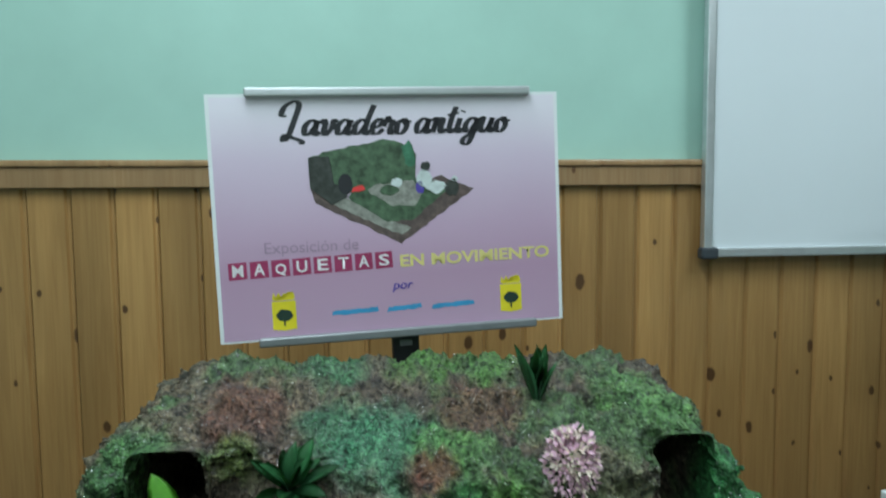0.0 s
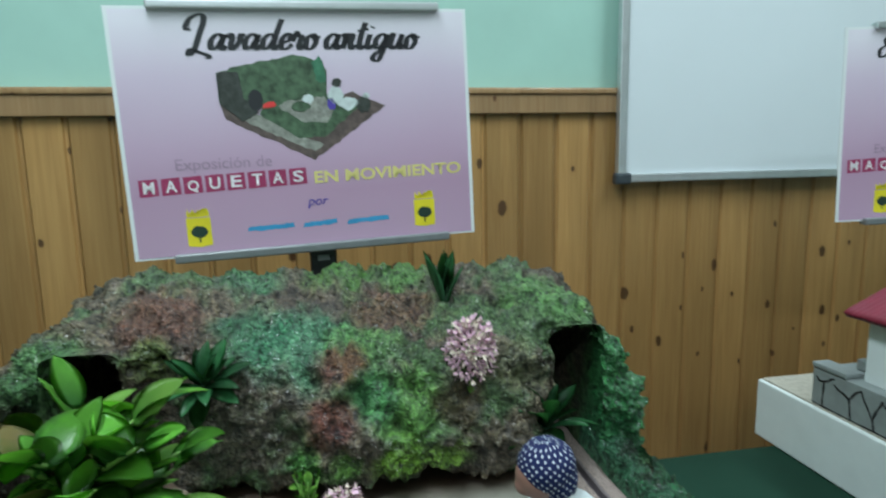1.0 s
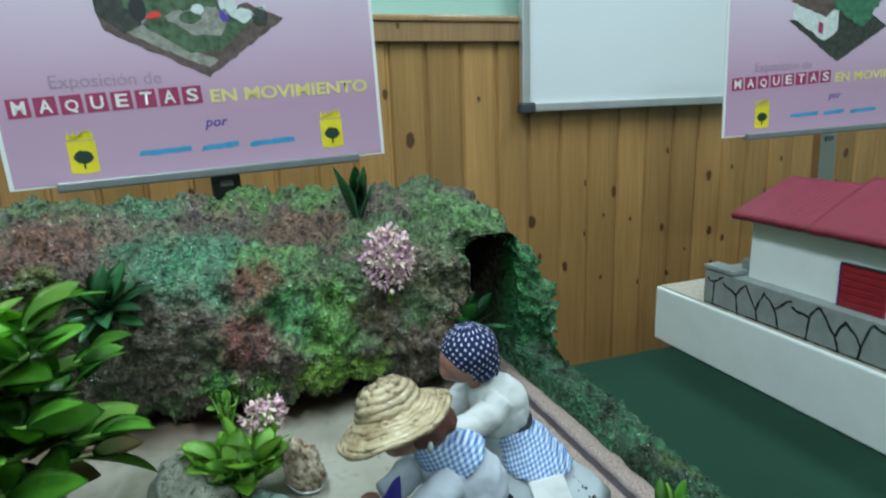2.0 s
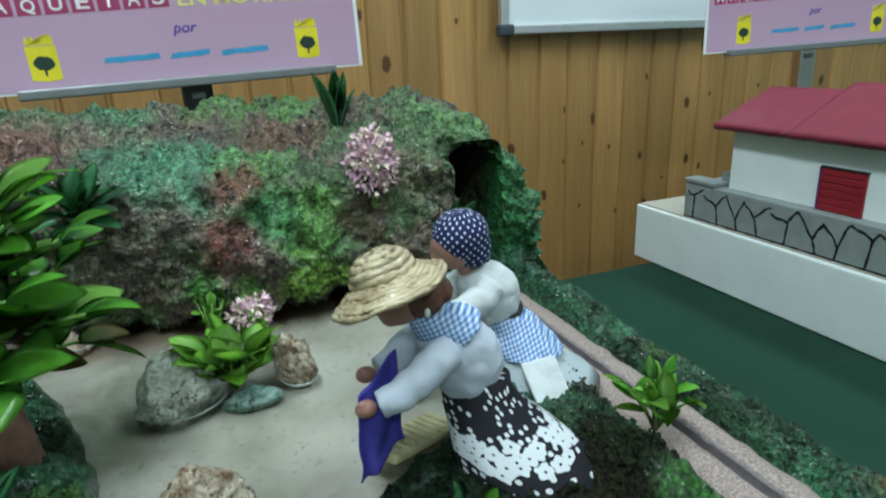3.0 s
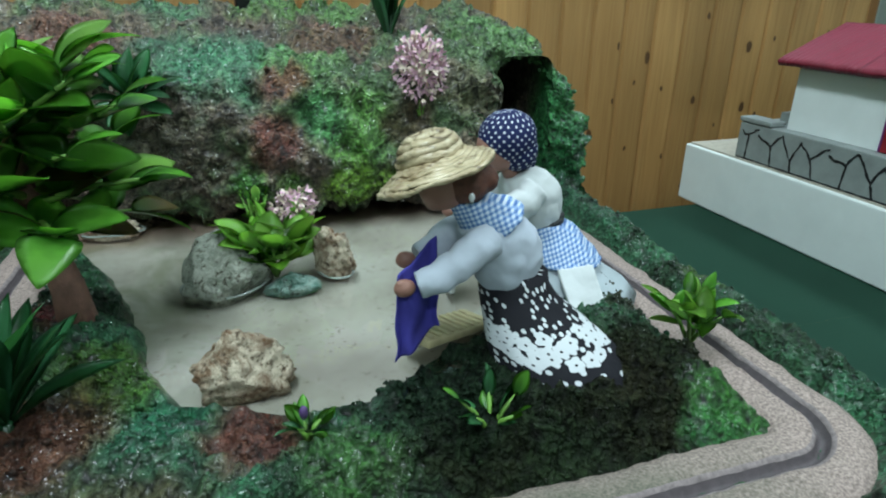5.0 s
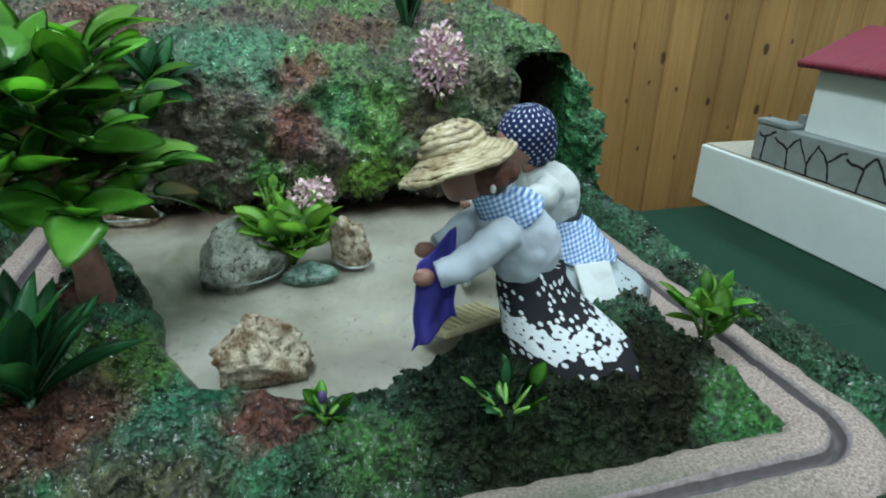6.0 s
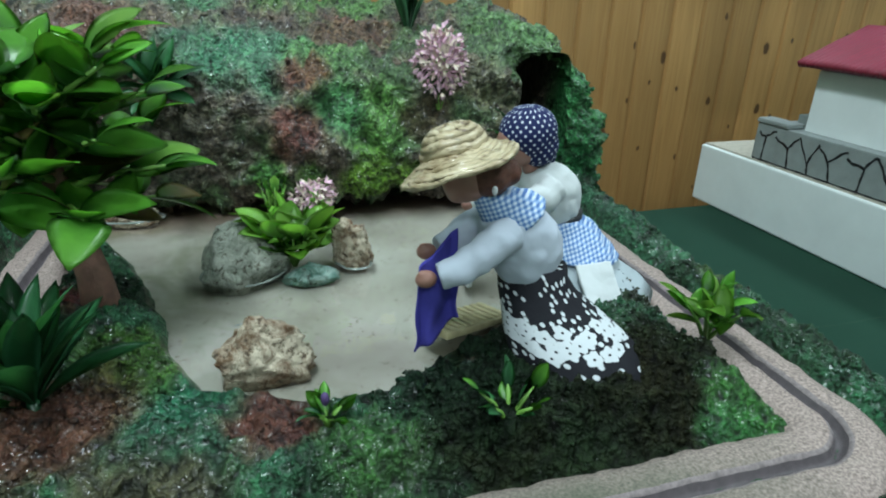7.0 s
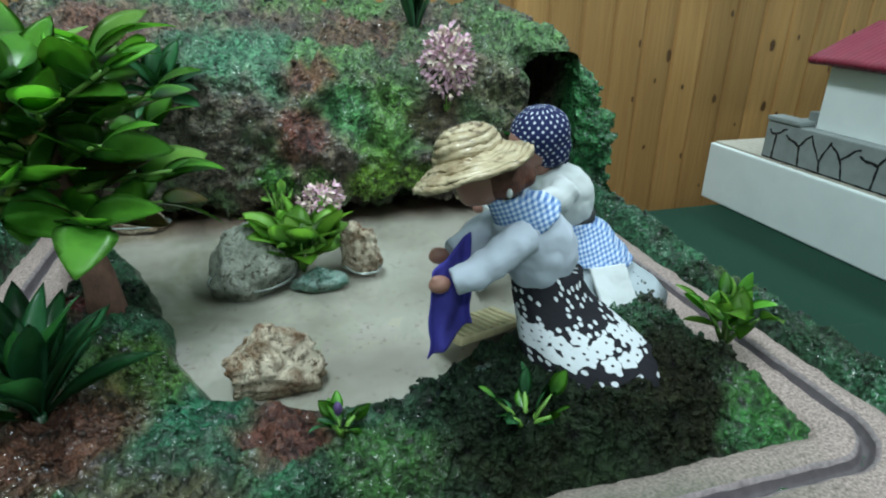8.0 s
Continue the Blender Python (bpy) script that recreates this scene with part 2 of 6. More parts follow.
def leaf_material(name, base, tip, rough=0.28):
    m, nt, b = material(name, rough, spec=0.5)
    info = nt.nodes.new("ShaderNodeObjectInfo")
    v = coords(nt, "Generated")
    x = node(nt, "ShaderNodeSeparateXYZ", {0: v}).outputs[1]
    n = noise_tex(nt, coords(nt), 60, 3)
    f = node(nt, "ShaderNodeMath", {0: x, 1: n}, operation="MULTIPLY").outputs[0]
    col = ramp(nt, f, ((0.02, base), (0.38, tip)))
    tone = node(nt, "ShaderNodeMapRange", {"Value": info.outputs["Random"], "To Min": 0.7, "To Max": 1.4}).outputs[0]
    col = mix(nt, 1.0, col, node(nt, "ShaderNodeCombineColor", {0: tone, 1: tone, 2: tone}).outputs[0], "MULTIPLY")
    nt.links.new(col, b.inputs["Base Color"])
    glow = node(nt, "ShaderNodeBsdfTranslucent", {"Color": mix(nt, 1.0, col, (1.0, 1.0, 0.5), "MULTIPLY")})
    both = node(nt, "ShaderNodeMixShader", {0: 0.33, 1: b.outputs[0], 2: glow.outputs[0]})
    nt.links.new(both.outputs[0], nt.nodes["Material Output"].inputs[0])
    bump(nt, b, noise_tex(nt, coords(nt), 300), 0.1, 0.0005)
    return m


LEAF = leaf_material("glossy_leaf", (0.04, 0.17, 0.028), (0.16, 0.44, 0.06))
LEAF_BROWN = leaf_material("browned_leaf", (0.05, 0.12, 0.02), (0.2, 0.16, 0.06))
LEAF_LIGHT = leaf_material("light_green_leaf", (0.1, 0.29, 0.05), (0.3, 0.56, 0.12))
LEAF_DARK = leaf_material("dark_blade", (0.012, 0.06, 0.024), (0.04, 0.16, 0.06), 0.35)
LEAF_AGAVE = leaf_material("agave_blade", (0.014, 0.07, 0.028), (0.042, 0.17, 0.07), 0.3)
BARK = plain("red_brown_bark", (0.2, 0.1, 0.075), 0.6, vary=0.4, scale=90, bumpy=0.8)
STEM = plain("green_stem", (0.14, 0.3, 0.05), 0.5, vary=0.2, scale=90)
PETAL = plain("pink_petal", (0.68, 0.42, 0.53), 0.6, vary=0.3, scale=300)
PETAL_PALE = plain("pale_petal", (0.72, 0.6, 0.5), 0.6, vary=0.2, scale=300)
PETAL_VIOLET = plain("violet_petal", (0.09, 0.05, 0.16), 0.6, vary=0.3, scale=300)


# ---- building helpers ----
def finish(name, bm, materials, parent=None, smooth=True, label=""):
    me = bpy.data.meshes.new(name)
    bm.to_mesh(me)
    bm.free()
    for m in materials if isinstance(materials, (list, tuple)) else [materials]:
        me.materials.append(m)
    if smooth:
        me.polygons.foreach_set("use_smooth", [True] * len(me.polygons))
    ob = new(name, me)
    if parent is not None:
        ob.parent = parent
    if label:
        ob["label"] = label
    return ob


def part(name, bm, mat, parent, label="", smooth=False):
    return finish(name, bm, mat, parent, smooth, label)


def from_arrays(name, verts, faces, mats, parent=None, face_mats=None, smooth=True, label=""):
    me = bpy.data.meshes.new(name)
    me.from_pydata([tuple(map(float, v)) for v in verts], [], [tuple(map(int, f)) for f in faces])
    for m in mats if isinstance(mats, (list, tuple)) else [mats]:
        me.materials.append(m)
    if face_mats is not None:
        me.polygons.foreach_set("material_index", [int(i) for i in face_mats])
    if smooth:
        me.polygons.foreach_set("use_smooth", [True] * len(me.polygons))
    me.update()
    ob = new(name, me)
    if parent is not None:
        ob.parent = parent
    if label:
        ob["label"] = label
    return ob


def empty(name, m=None, **tags):
    ob = new(name)
    ob.empty_display_size = 0.02
    if m is not None:
        ob.matrix_world = m
    return tagged(ob, **tags)


def box_bm(x0, x1, y0, y1, z0, z1, bevel=0.0, segments=2, bm=None):
    bm = bm or bmesh.new()
    r = bmesh.ops.create_cube(bm, size=1.0)
    m = Matrix.Translation(((x0 + x1) / 2, (y0 + y1) / 2, (z0 + z1) / 2)) @ Matrix.Diagonal((x1 - x0, y1 - y0, z1 - z0, 1))
    bmesh.ops.transform(bm, matrix=m, verts=r["verts"])
    if bevel:
        edges = list({e for v in r["verts"] for e in v.link_edges})
        bmesh.ops.bevel(bm, geom=edges, offset=bevel, segments=segments, affect="EDGES", profile=0.6)
    return bm


def smoothstep(a, b, x):
    t = np.clip((x - a) / (b - a), 0, 1)
    return t * t * (3 - 2 * t)


_LATTICE = np.random.RandomState(5).rand(64, 64, 64)


def lattice_noise(x, y, z):
    """Smooth value noise in 0..1 on a repeating lattice."""
    xi, yi, zi = np.floor(x).astype(int), np.floor(y).astype(int), np.floor(z).astype(int)
    fx, fy, fz = x - xi, y - yi, z - zi
    fx, fy, fz = (f * f * (3 - 2 * f) for f in (fx, fy, fz))
    out = 0
    for dx in (0, 1):
        for dy in (0, 1):
            for dz in (0, 1):
                w = (fx if dx else 1 - fx) * (fy if dy else 1 - fy) * (fz if dz else 1 - fz)
                out = out + w * _LATTICE[(xi + dx) % 64, (yi + dy) % 64, (zi + dz) % 64]
    return out


def fbm(x, y, z, scale, octaves=4, gain=0.5):
    total, amp, s = 0, 1.0, scale
    norm = 0
    for k in range(octaves):
        total = total + amp * (lattice_noise(x * s + 7.7 * k, y * s + 3.3 * k, z * s + 5.1 * k) - 0.5)
        norm += amp
        amp *= gain
        s *= 2.03
    return 2 * total / norm


def grid_faces(nu, nv, wrap_u=False):
    i = np.arange(nu if wrap_u else nu - 1)
    j = np.arange(nv - 1)
    a, b = np.meshgrid(i, j, indexing="ij")
    a, b = a.ravel(), b.ravel()
    a1 = (a + 1) % nu
    return np.stack([a * nv + b, a1 * nv + b, a1 * nv + b + 1, a * nv + b + 1], 1)


def tube_bm(points, radii, sides=10, bm=None, cap=True, mat=0):
    """A tapered round tube along points."""
    bm = bm or bmesh.new()
    rings = []
    pts = [Vector(p) for p in points]
    for k, p in enumerate(pts):
        d = (pts[min(k + 1, len(pts) - 1)] - pts[max(k - 1, 0)]).normalized()
        side = d.cross(Vector((0.31, 0.17, 0.94)) if abs(d.z) < 0.9 else Vector((0, 1, 0))).normalized()
        up = d.cross(side)
        r = radii[k] if isinstance(radii, (list, tuple)) else radii
        ra, rb = r if isinstance(r, (list, tuple)) else (r, r)
        rings.append([bm.verts.new(p + side * ra * math.cos(2 * math.pi * i / sides) + up * rb * math.sin(2 * math.pi * i / sides)) for i in range(sides)])
    for r0, r1 in zip(rings, rings[1:]):
        for i in range(sides):
            f = bm.faces.new((r0[i], r0[(i + 1) % sides], r1[(i + 1) % sides], r1[i]))
            f.material_index = mat
    if cap:
        for r in (rings[0][::-1], rings[-1]):
            bm.faces.new(r).material_index = mat
    return bm


def rings_bm(rings, sides=28, bm=None, mat=0, cap=True, fold=None):
    """A loft through rings (centre, half-width along u, half-depth along v, u, v); fold(k, angle) scales the radius."""
    bm = bm or bmesh.new()
    made = []
    for k, (c, a, b, u, v) in enumerate(rings):
        c, u, v = Vector(c), Vector(u).normalized(), Vector(v).normalized()
        ring = []
        for i in range(sides):
            t = 2 * math.pi * i / sides
            s = fold(k, t) if fold else 1.0
            ring.append(bm.verts.new(c + u * a * s * math.cos(t) + v * b * s * math.sin(t)))
        made.append(ring)
    for r0, r1 in zip(made, made[1:]):
        for i in range(sides):
            f = bm.faces.new((r0[i], r0[(i + 1) % sides], r1[(i + 1) % sides], r1[i]))
            f.material_index = mat
    if cap:
        for r in (made[0][::-1], made[-1]):
            bm.faces.new(r).material_index = mat
    return bm


# ---- room ----
WALL_Y = 1.318
wall_north = finish("wall_north", box_bm(-2.6, 3.0, WALL_Y + 0.012, WALL_Y + 0.16, 0, 2.6), GREEN_WALL, smooth=False)
tagged(wall_north, "mint green plastered wall above knotty pine panelling", "wall", kind="structure")
for name, dims in (("wall_south", (-2.6, 3.0, -3.15, -3.0, 0, 2.6)), ("wall_west", (-2.75, -2.6, -3.15, WALL_Y + 0.16, 0, 2.6)), ("wall_east", (3.0, 3.15, -3.15, WALL_Y + 0.16, 0, 2.6))):
    tagged(finish(name, box_bm(*dims), CREAM_WALL, smooth=False), "pale green plastered wall closing the room", "wall", kind="structure")
tagged(finish("floor", box_bm(-2.75, 3.15, -3.15, WALL_Y + 0.16, -0.1, 0), FLOOR, smooth=False), "grey speckled terrazzo floor", "floor", kind="structure")
tagged(finish("ceiling", box_bm(-2.75, 3.15, -3.15, WALL_Y + 0.16, 2.6, 2.7), CEILING, smooth=False), "plain white plastered ceiling", "ceiling", kind="structure")

# dado rail: a face board with a proud rounded cap
trim = empty("trim", label="pale pine dado rail capping the wall panelling", category="dado rail", kind="structure")
part("rail_board", box_bm(-2.6, 3.0, WALL_Y - 0.014, WALL_Y + 0.0118, 1.203, 1.2405, 0.002), RAIL_PINE, trim)
part("rail_cap", box_bm(-2.6, 3.0, WALL_Y - 0.019, WALL_Y + 0.0117, 1.241, 1.2535, 0.004), RAIL_PINE, trim, "slightly darker rounded pine cap")

# whiteboard
WB_X, WB_Z, WB_Y = 0.571, 1.058, 1.290
whiteboard = empty("whiteboard", label="white enamel whiteboard with a slim aluminium frame on the wall", category="whiteboard")
part("panel", box_bm(WB_X + 0.01, WB_X + 1.49, WB_Y + 0.004, WALL_Y - 0.0145, WB_Z + 0.012, WB_Z + 0.988), WHITEBOARD, whiteboard)
for x0, x1, z0, z1 in ((0.012, 1.488, 0, 0.018), (0.012, 1.488, 0.982, 1.0)):
    part("frame_bar", box_bm(WB_X + x0, WB_X + x1, WB_Y - 0.004, WALL_Y - 0.0146, WB_Z + z0, WB_Z + z1, 0.003), ALUMINIUM, whiteboard)
for x0, x1 in ((0, 0.018), (1.482, 1.5)):
    part("frame_bar", box_bm(WB_X + x0, WB_X + x1, WB_Y - 0.0045, WALL_Y - 0.0147, WB_Z + 0.014, WB_Z + 0.986, 0.003), ALUMINIUM, whiteboard)
for x in (0, 1.478):
    for z in (-0.004, 0.982):
        part("corner_cap", box_bm(WB_X + x - 0.006, WB_X + x + 0.03, WB_Y - 0.009, WALL_Y - 0.0148, WB_Z + z, WB_Z + z + 0.024, 0.007, 3), DARK_PLASTIC, whiteboard, "dark grey rounded plastic corner cap")

# ---- table ----
TABLE_Z = 0.706
display_table = empty("display_table", label="long exhibition table covered with dark green baize cloth", category="table")
tx0, tx1, ty0, ty1 = -1.1, 2.3, 0.13, 0.812
part("table_top", box_bm(tx0 + 0.004, tx1 - 0.004, ty0 + 0.004, ty1 - 0.004, TABLE_Z - 0.03, TABLE_Z - 0.003), PINE, display_table)
for lx in (tx0 + 0.06, 0.6, tx1 - 0.06):
    for ly in (ty0 + 0.06, ty1 - 0.06):
        part("leg", box_bm(lx - 0.025, lx + 0.025, ly - 0.025, ly + 0.025, 0, TABLE_Z - 0.03, 0.003), BLACK, display_table)


def tablecloth():
    """A thin cloth over the top that hangs down on all sides in soft folds."""
    prof = [(0.5, 0.0), (0.05, 0.0), (0.006, 0.0), (0.0, -0.003), (-0.004, -0.01), (-0.006, -0.1), (-0.008, -0.25), (-0.01, -0.42)]
    cx, cy, hx, hy = (tx0 + tx1) / 2, (ty0 + ty1) / 2, (tx1 - tx0) / 2, (ty1 - ty0) / 2
    loop = []
    for k in range(170):
        loop.append((-hx + 2 * hx * k / 170, -hy, 0, -1))
    for k in range(34):
        loop.append((hx, -hy + 2 * hy * k / 34, 1, 0))
    for k in range(170):
        loop.append((hx - 2 * hx * k / 170, hy, 0, 1))
    for k in range(34):
        loop.append((-hx, hy - 2 * hy * k / 34, -1, 0))
    verts = []
    for k, (x, y, nx, ny) in enumerate(loop):
        for d, z in prof:
            inset = min(d, hy * 0.9999)
            wave = 0.012 * math.sin(k * 0.55) * min(1, max(0, -z) / 0.3)
            px = x * (1 - inset / hx) if d > 0.01 else x - nx * d
            py = y * (1 - inset / hy) if d > 0.01 else y - ny * d
            verts.append((cx + px + nx * abs(wave), cy + py + ny * abs(wave), TABLE_Z + z))
    faces = grid_faces(len(loop), len(prof), True)
    ob = from_arrays("tablecloth", verts, list(faces) , BAIZE)
    return tagged(ob, "dark green baize tablecloth hanging over the table edge", "tablecloth")


tablecloth()

# ---- washing-place diorama ----
ROAD_CX, ROAD_HX, ROAD_Y, ROAD_R = -0.0085, 0.2365, 0.263, 0.032
POND = [(-0.21, 0.70), (-0.205, 0.655), (-0.174, 0.585), (-0.145, 0.52), (-0.125, 0.436), (-0.104, 0.383), (-0.052, 0.362), (-0.008, 0.36), (0.02, 0.376),
        (0.062, 0.402), (0.10, 0.43), (0.118, 0.47), (0.135, 0.52), (0.165, 0.58), (0.175, 0.66), (0.175, 0.72), (-0.21, 0.72)]
diorama = empty("washing_place_diorama", label="handmade diorama of an old washing place with mossy tunnel hill", category="diorama")


def polygon_distance(x, y, poly):
    """Distance to the outline, negative inside."""
    best = np.full(x.shape, 9.0)
    inside = np.zeros(x.shape, bool)
    for (ax, ay), (bx, by) in zip(poly, poly[1:] + poly[:1]):
        dx, dy = bx - ax, by - ay
        t = np.clip(((x - ax) * dx + (y - ay) * dy) / (dx * dx + dy * dy), 0, 1)
        best = np.minimum(best, np.hypot(x - ax - t * dx, y - ay - t * dy))
        cross = ((ay > y) != (by > y)) & (x < (bx - ax) * (y - ay) / (by - ay + 1e-12) + ax)
        inside ^= cross
    return np.where(inside, -best, best)


def road_distance(x, y):
    """Signed distance to the middle of the sunken track, positive outside the loop."""
    qx = np.abs(x - ROAD_CX) - ROAD_HX + ROAD_R
    qy = (ROAD_Y - y) + ROAD_R
    return np.hypot(np.maximum(qx, 0), np.maximum(qy, 0)) + np.minimum(np.maximum(qx, qy), 0) - ROAD_R


def ground_height(x, y):
    wob = 0.006 * fbm(x, y, x * 0, 30, 3)
    dp = polygon_distance(x, y, POND) + wob * 0.8 - 0.007
    dr = road_distance(x, y)
    rough = 0.008 * fbm(x, y, x * 0 + 0.4, 38, 4, 0.6) + 0.009 * np.abs(fbm(x, y, x * 0 + 3.1, 75, 2)) + 0.009 * fbm(x, y, x * 0 + 1.4, 150, 3, 0.65)
    inner = 0.799 + 0.005 * smoothstep(0.0, 0.035, dp)
    inner = inner + 0.010 * np.exp(-((x - 0.203) ** 2 + (y - 0.43) ** 2) / 0.0007)
    inner = inner + 0.014 * np.exp(-((x + 0.18) ** 2 + (y - 0.455) ** 2) / 0.002)
    inner = inner + rough
    inner = np.where(dp < 0.0, 0.801 - 0.02 * smoothstep(0.0, 0.014, -dp), inner)
    ease = smoothstep(-0.020, -0.052, dr)
    z = inner * ease + (0.779 + rough * 0.5 * smoothstep(-0.018, -0.026, dr)) * (1 - ease)
    bank = 0.789 + 0.018 * smoothstep(0.45, 0.68, y) + rough * 0.9
    edge = np.maximum(np.maximum(x - 0.318, -0.335 - x), 0.195 - y) + 0.012 * fbm(x, y, x * 0 + 2.2, 14, 3)
    bank = bank - 0.06 * smoothstep(-0.04, 0.012, edge)
    z = np.where(dr > 0, 0.777 + (bank - 0.777) * smoothstep(0.020, 0.034, dr), z)
    return z


HILL_DABS = [
    (-0.11, 0.72, 0.945, 0.045, (0.04, 0.15, 0.085)), (-0.06, 0.70, 0.935, 0.055, (0.055, 0.19, 0.11)), (0.0, 0.68, 0.935, 0.035, (0.1, 0.22, 0.075)), (0.045, 0.75, 0.945, 0.05, (0.13, 0.065, 0.05)),
    (-0.02, 0.661, 0.927, 0.024, (0.15, 0.042, 0.034)), (0.045, 0.635, 0.888, 0.038, (0.11, 0.26, 0.065)), (0.01, 0.642, 0.895, 0.026, (0.04, 0.16, 0.06)), (-0.031, 0.632, 0.878, 0.024, (0.13, 0.036, 0.03)),
    (-0.063, 0.655, 0.89, 0.012, (0.19, 0.03, 0.025)), (0.03, 0.632, 0.832, 0.028, (0.15, 0.31, 0.03)), (0.075, 0.634, 0.828, 0.026, (0.14, 0.28, 0.035)), (-0.02, 0.632, 0.834, 0.02, (0.07, 0.2, 0.03)),
    (-0.06, 0.63, 0.84, 0.018, (0.05, 0.2, 0.035)), (0.09, 0.645, 0.885, 0.028, (0.095, 0.06, 0.045)), (0.15, 0.665, 0.905, 0.035, (0.13, 0.13, 0.08)), (0.22, 0.74, 0.975, 0.055, (0.1, 0.22, 0.075)),
    (-0.02, 0.83, 0.975, 0.04, (0.08, 0.2, 0.05)), (0.06, 0.83, 0.975, 0.04, (0.07, 0.19, 0.05)), (-0.12, 0.82, 0.975, 0.04, (0.05, 0.17, 0.085)), (0.285, 0.69, 0.88, 0.06, (0.02, 0.17, 0.05)), (0.275, 0.7, 0.8, 0.06, (0.02, 0.15, 0.055)),
    (-0.2, 0.74, 0.965, 0.05, (0.14, 0.065, 0.05)), (-0.29, 0.70, 0.92, 0.05, (0.06, 0.17, 0.06)), (-0.2, 0.69, 0.93, 0.025, (0.1, 0.15, 0.04)), (-0.12, 0.655, 0.87, 0.045, (0.13, 0.105, 0.09)), (-0.15, 0.69, 0.945, 0.03, (0.09, 0.06, 0.048)),
]
# Near-black dabs round x 0.08, y 0.3 put shade into dark soil's colour.
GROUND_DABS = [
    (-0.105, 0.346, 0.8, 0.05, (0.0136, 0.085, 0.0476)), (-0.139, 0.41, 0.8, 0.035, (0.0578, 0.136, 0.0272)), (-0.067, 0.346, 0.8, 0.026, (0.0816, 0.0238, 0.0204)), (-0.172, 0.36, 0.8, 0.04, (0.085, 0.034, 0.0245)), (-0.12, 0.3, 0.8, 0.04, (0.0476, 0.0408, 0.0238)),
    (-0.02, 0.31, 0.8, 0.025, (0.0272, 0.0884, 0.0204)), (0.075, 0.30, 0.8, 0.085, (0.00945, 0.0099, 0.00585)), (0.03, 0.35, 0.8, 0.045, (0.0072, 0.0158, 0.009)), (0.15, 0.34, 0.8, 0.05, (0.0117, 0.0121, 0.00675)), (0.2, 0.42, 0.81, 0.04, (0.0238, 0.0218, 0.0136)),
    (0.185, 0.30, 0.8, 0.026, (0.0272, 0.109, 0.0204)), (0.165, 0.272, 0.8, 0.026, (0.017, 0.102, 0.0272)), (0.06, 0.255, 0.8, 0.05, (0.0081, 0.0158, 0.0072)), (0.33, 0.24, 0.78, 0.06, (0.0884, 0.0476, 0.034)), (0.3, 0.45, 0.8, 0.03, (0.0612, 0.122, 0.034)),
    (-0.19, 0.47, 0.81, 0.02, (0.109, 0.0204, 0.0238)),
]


def paint(ob, dabs, base, dark, other, strength=0.8):
    """Fill the mesh's paint layer: a mottled ground of three tones under soft-edged dabs."""
    me = ob.data
    co = np.empty(len(me.vertices) * 3)
    me.vertices.foreach_get("co", co)
    x, y, z = co.reshape(-1, 3).T
    a = smoothstep(-0.25, 0.3, fbm(x, y, z, 24, 4, 0.6))[:, None]
    b = smoothstep(0.0, 0.3, fbm(x, y, z + 4.0, 17, 4, 0.6))[:, None]
    col = np.array(dark) * (1 - a) + np.array(base) * a
    col = col * (1 - b) + np.array(other) * b
    ragged_edge = 0.5 * fbm(x, y, z + 9.0, 40, 4, 0.65)
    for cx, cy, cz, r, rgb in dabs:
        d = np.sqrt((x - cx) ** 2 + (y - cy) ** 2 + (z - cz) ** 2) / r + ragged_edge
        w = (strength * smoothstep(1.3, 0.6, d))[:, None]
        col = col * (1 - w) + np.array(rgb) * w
    layer = me.color_attributes.new("paint", "FLOAT_COLOR", "POINT")
    layer.data.foreach_set("color", np.hstack([col, np.ones((len(col), 1))]).astype(np.float32).ravel())
    return ob


def paint_hill(ob):
    return paint(ob, HILL_DABS, (0.13, 0.105, 0.078), (0.082, 0.066, 0.054), (0.075, 0.13, 0.06))


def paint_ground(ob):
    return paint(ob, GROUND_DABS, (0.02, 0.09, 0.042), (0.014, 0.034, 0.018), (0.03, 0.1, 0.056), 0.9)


def crumbs(name, centres, mat, rs, small, large, label="loose crumbs of painted filler"):
    """Thousands of small angular crumbs, half sunk in the surface, as one mesh."""
    g = (1 + 5 ** 0.5) / 2
    ico = np.array([(-1, g, 0), (1, g, 0), (-1, -g, 0), (1, -g, 0), (0, -1, g), (0, 1, g), (0, -1, -g), (0, 1, -g), (g, 0, -1), (g, 0, 1), (-g, 0, -1), (-g, 0, 1)]) / 1.9
    tri = np.array([(0, 11, 5), (0, 5, 1), (0, 1, 7), (0, 7, 10), (0, 10, 11), (1, 5, 9), (5, 11, 4), (11, 10, 2), (10, 7, 6), (7, 1, 8), (3, 9, 4), (3, 4, 2), (3, 2, 6), (3, 6, 8), (3, 8, 9), (4, 9, 5), (2, 4, 11), (6, 2, 10), (8, 6, 7), (9, 8, 1)])
    n = len(centres)
    size = small + (large - small) * rs.rand(n) ** 2.2
    verts = ico[None] * (0.7 + 0.6 * rs.rand(n, 12, 1)) * size[:, None, None] * (0.6 + 0.8 * rs.rand(n, 1, 3))
    verts = verts + centres[:, None, :]
    faces = tri[None] + 12 * np.arange(n)[:, None, None]
    ob = from_arrays(name, verts.reshape(-1, 3), [tuple(f) for f in faces.reshape(-1, 3)], mat, diorama, label=label)
    ob["kind"] = "stuff"
    return ob


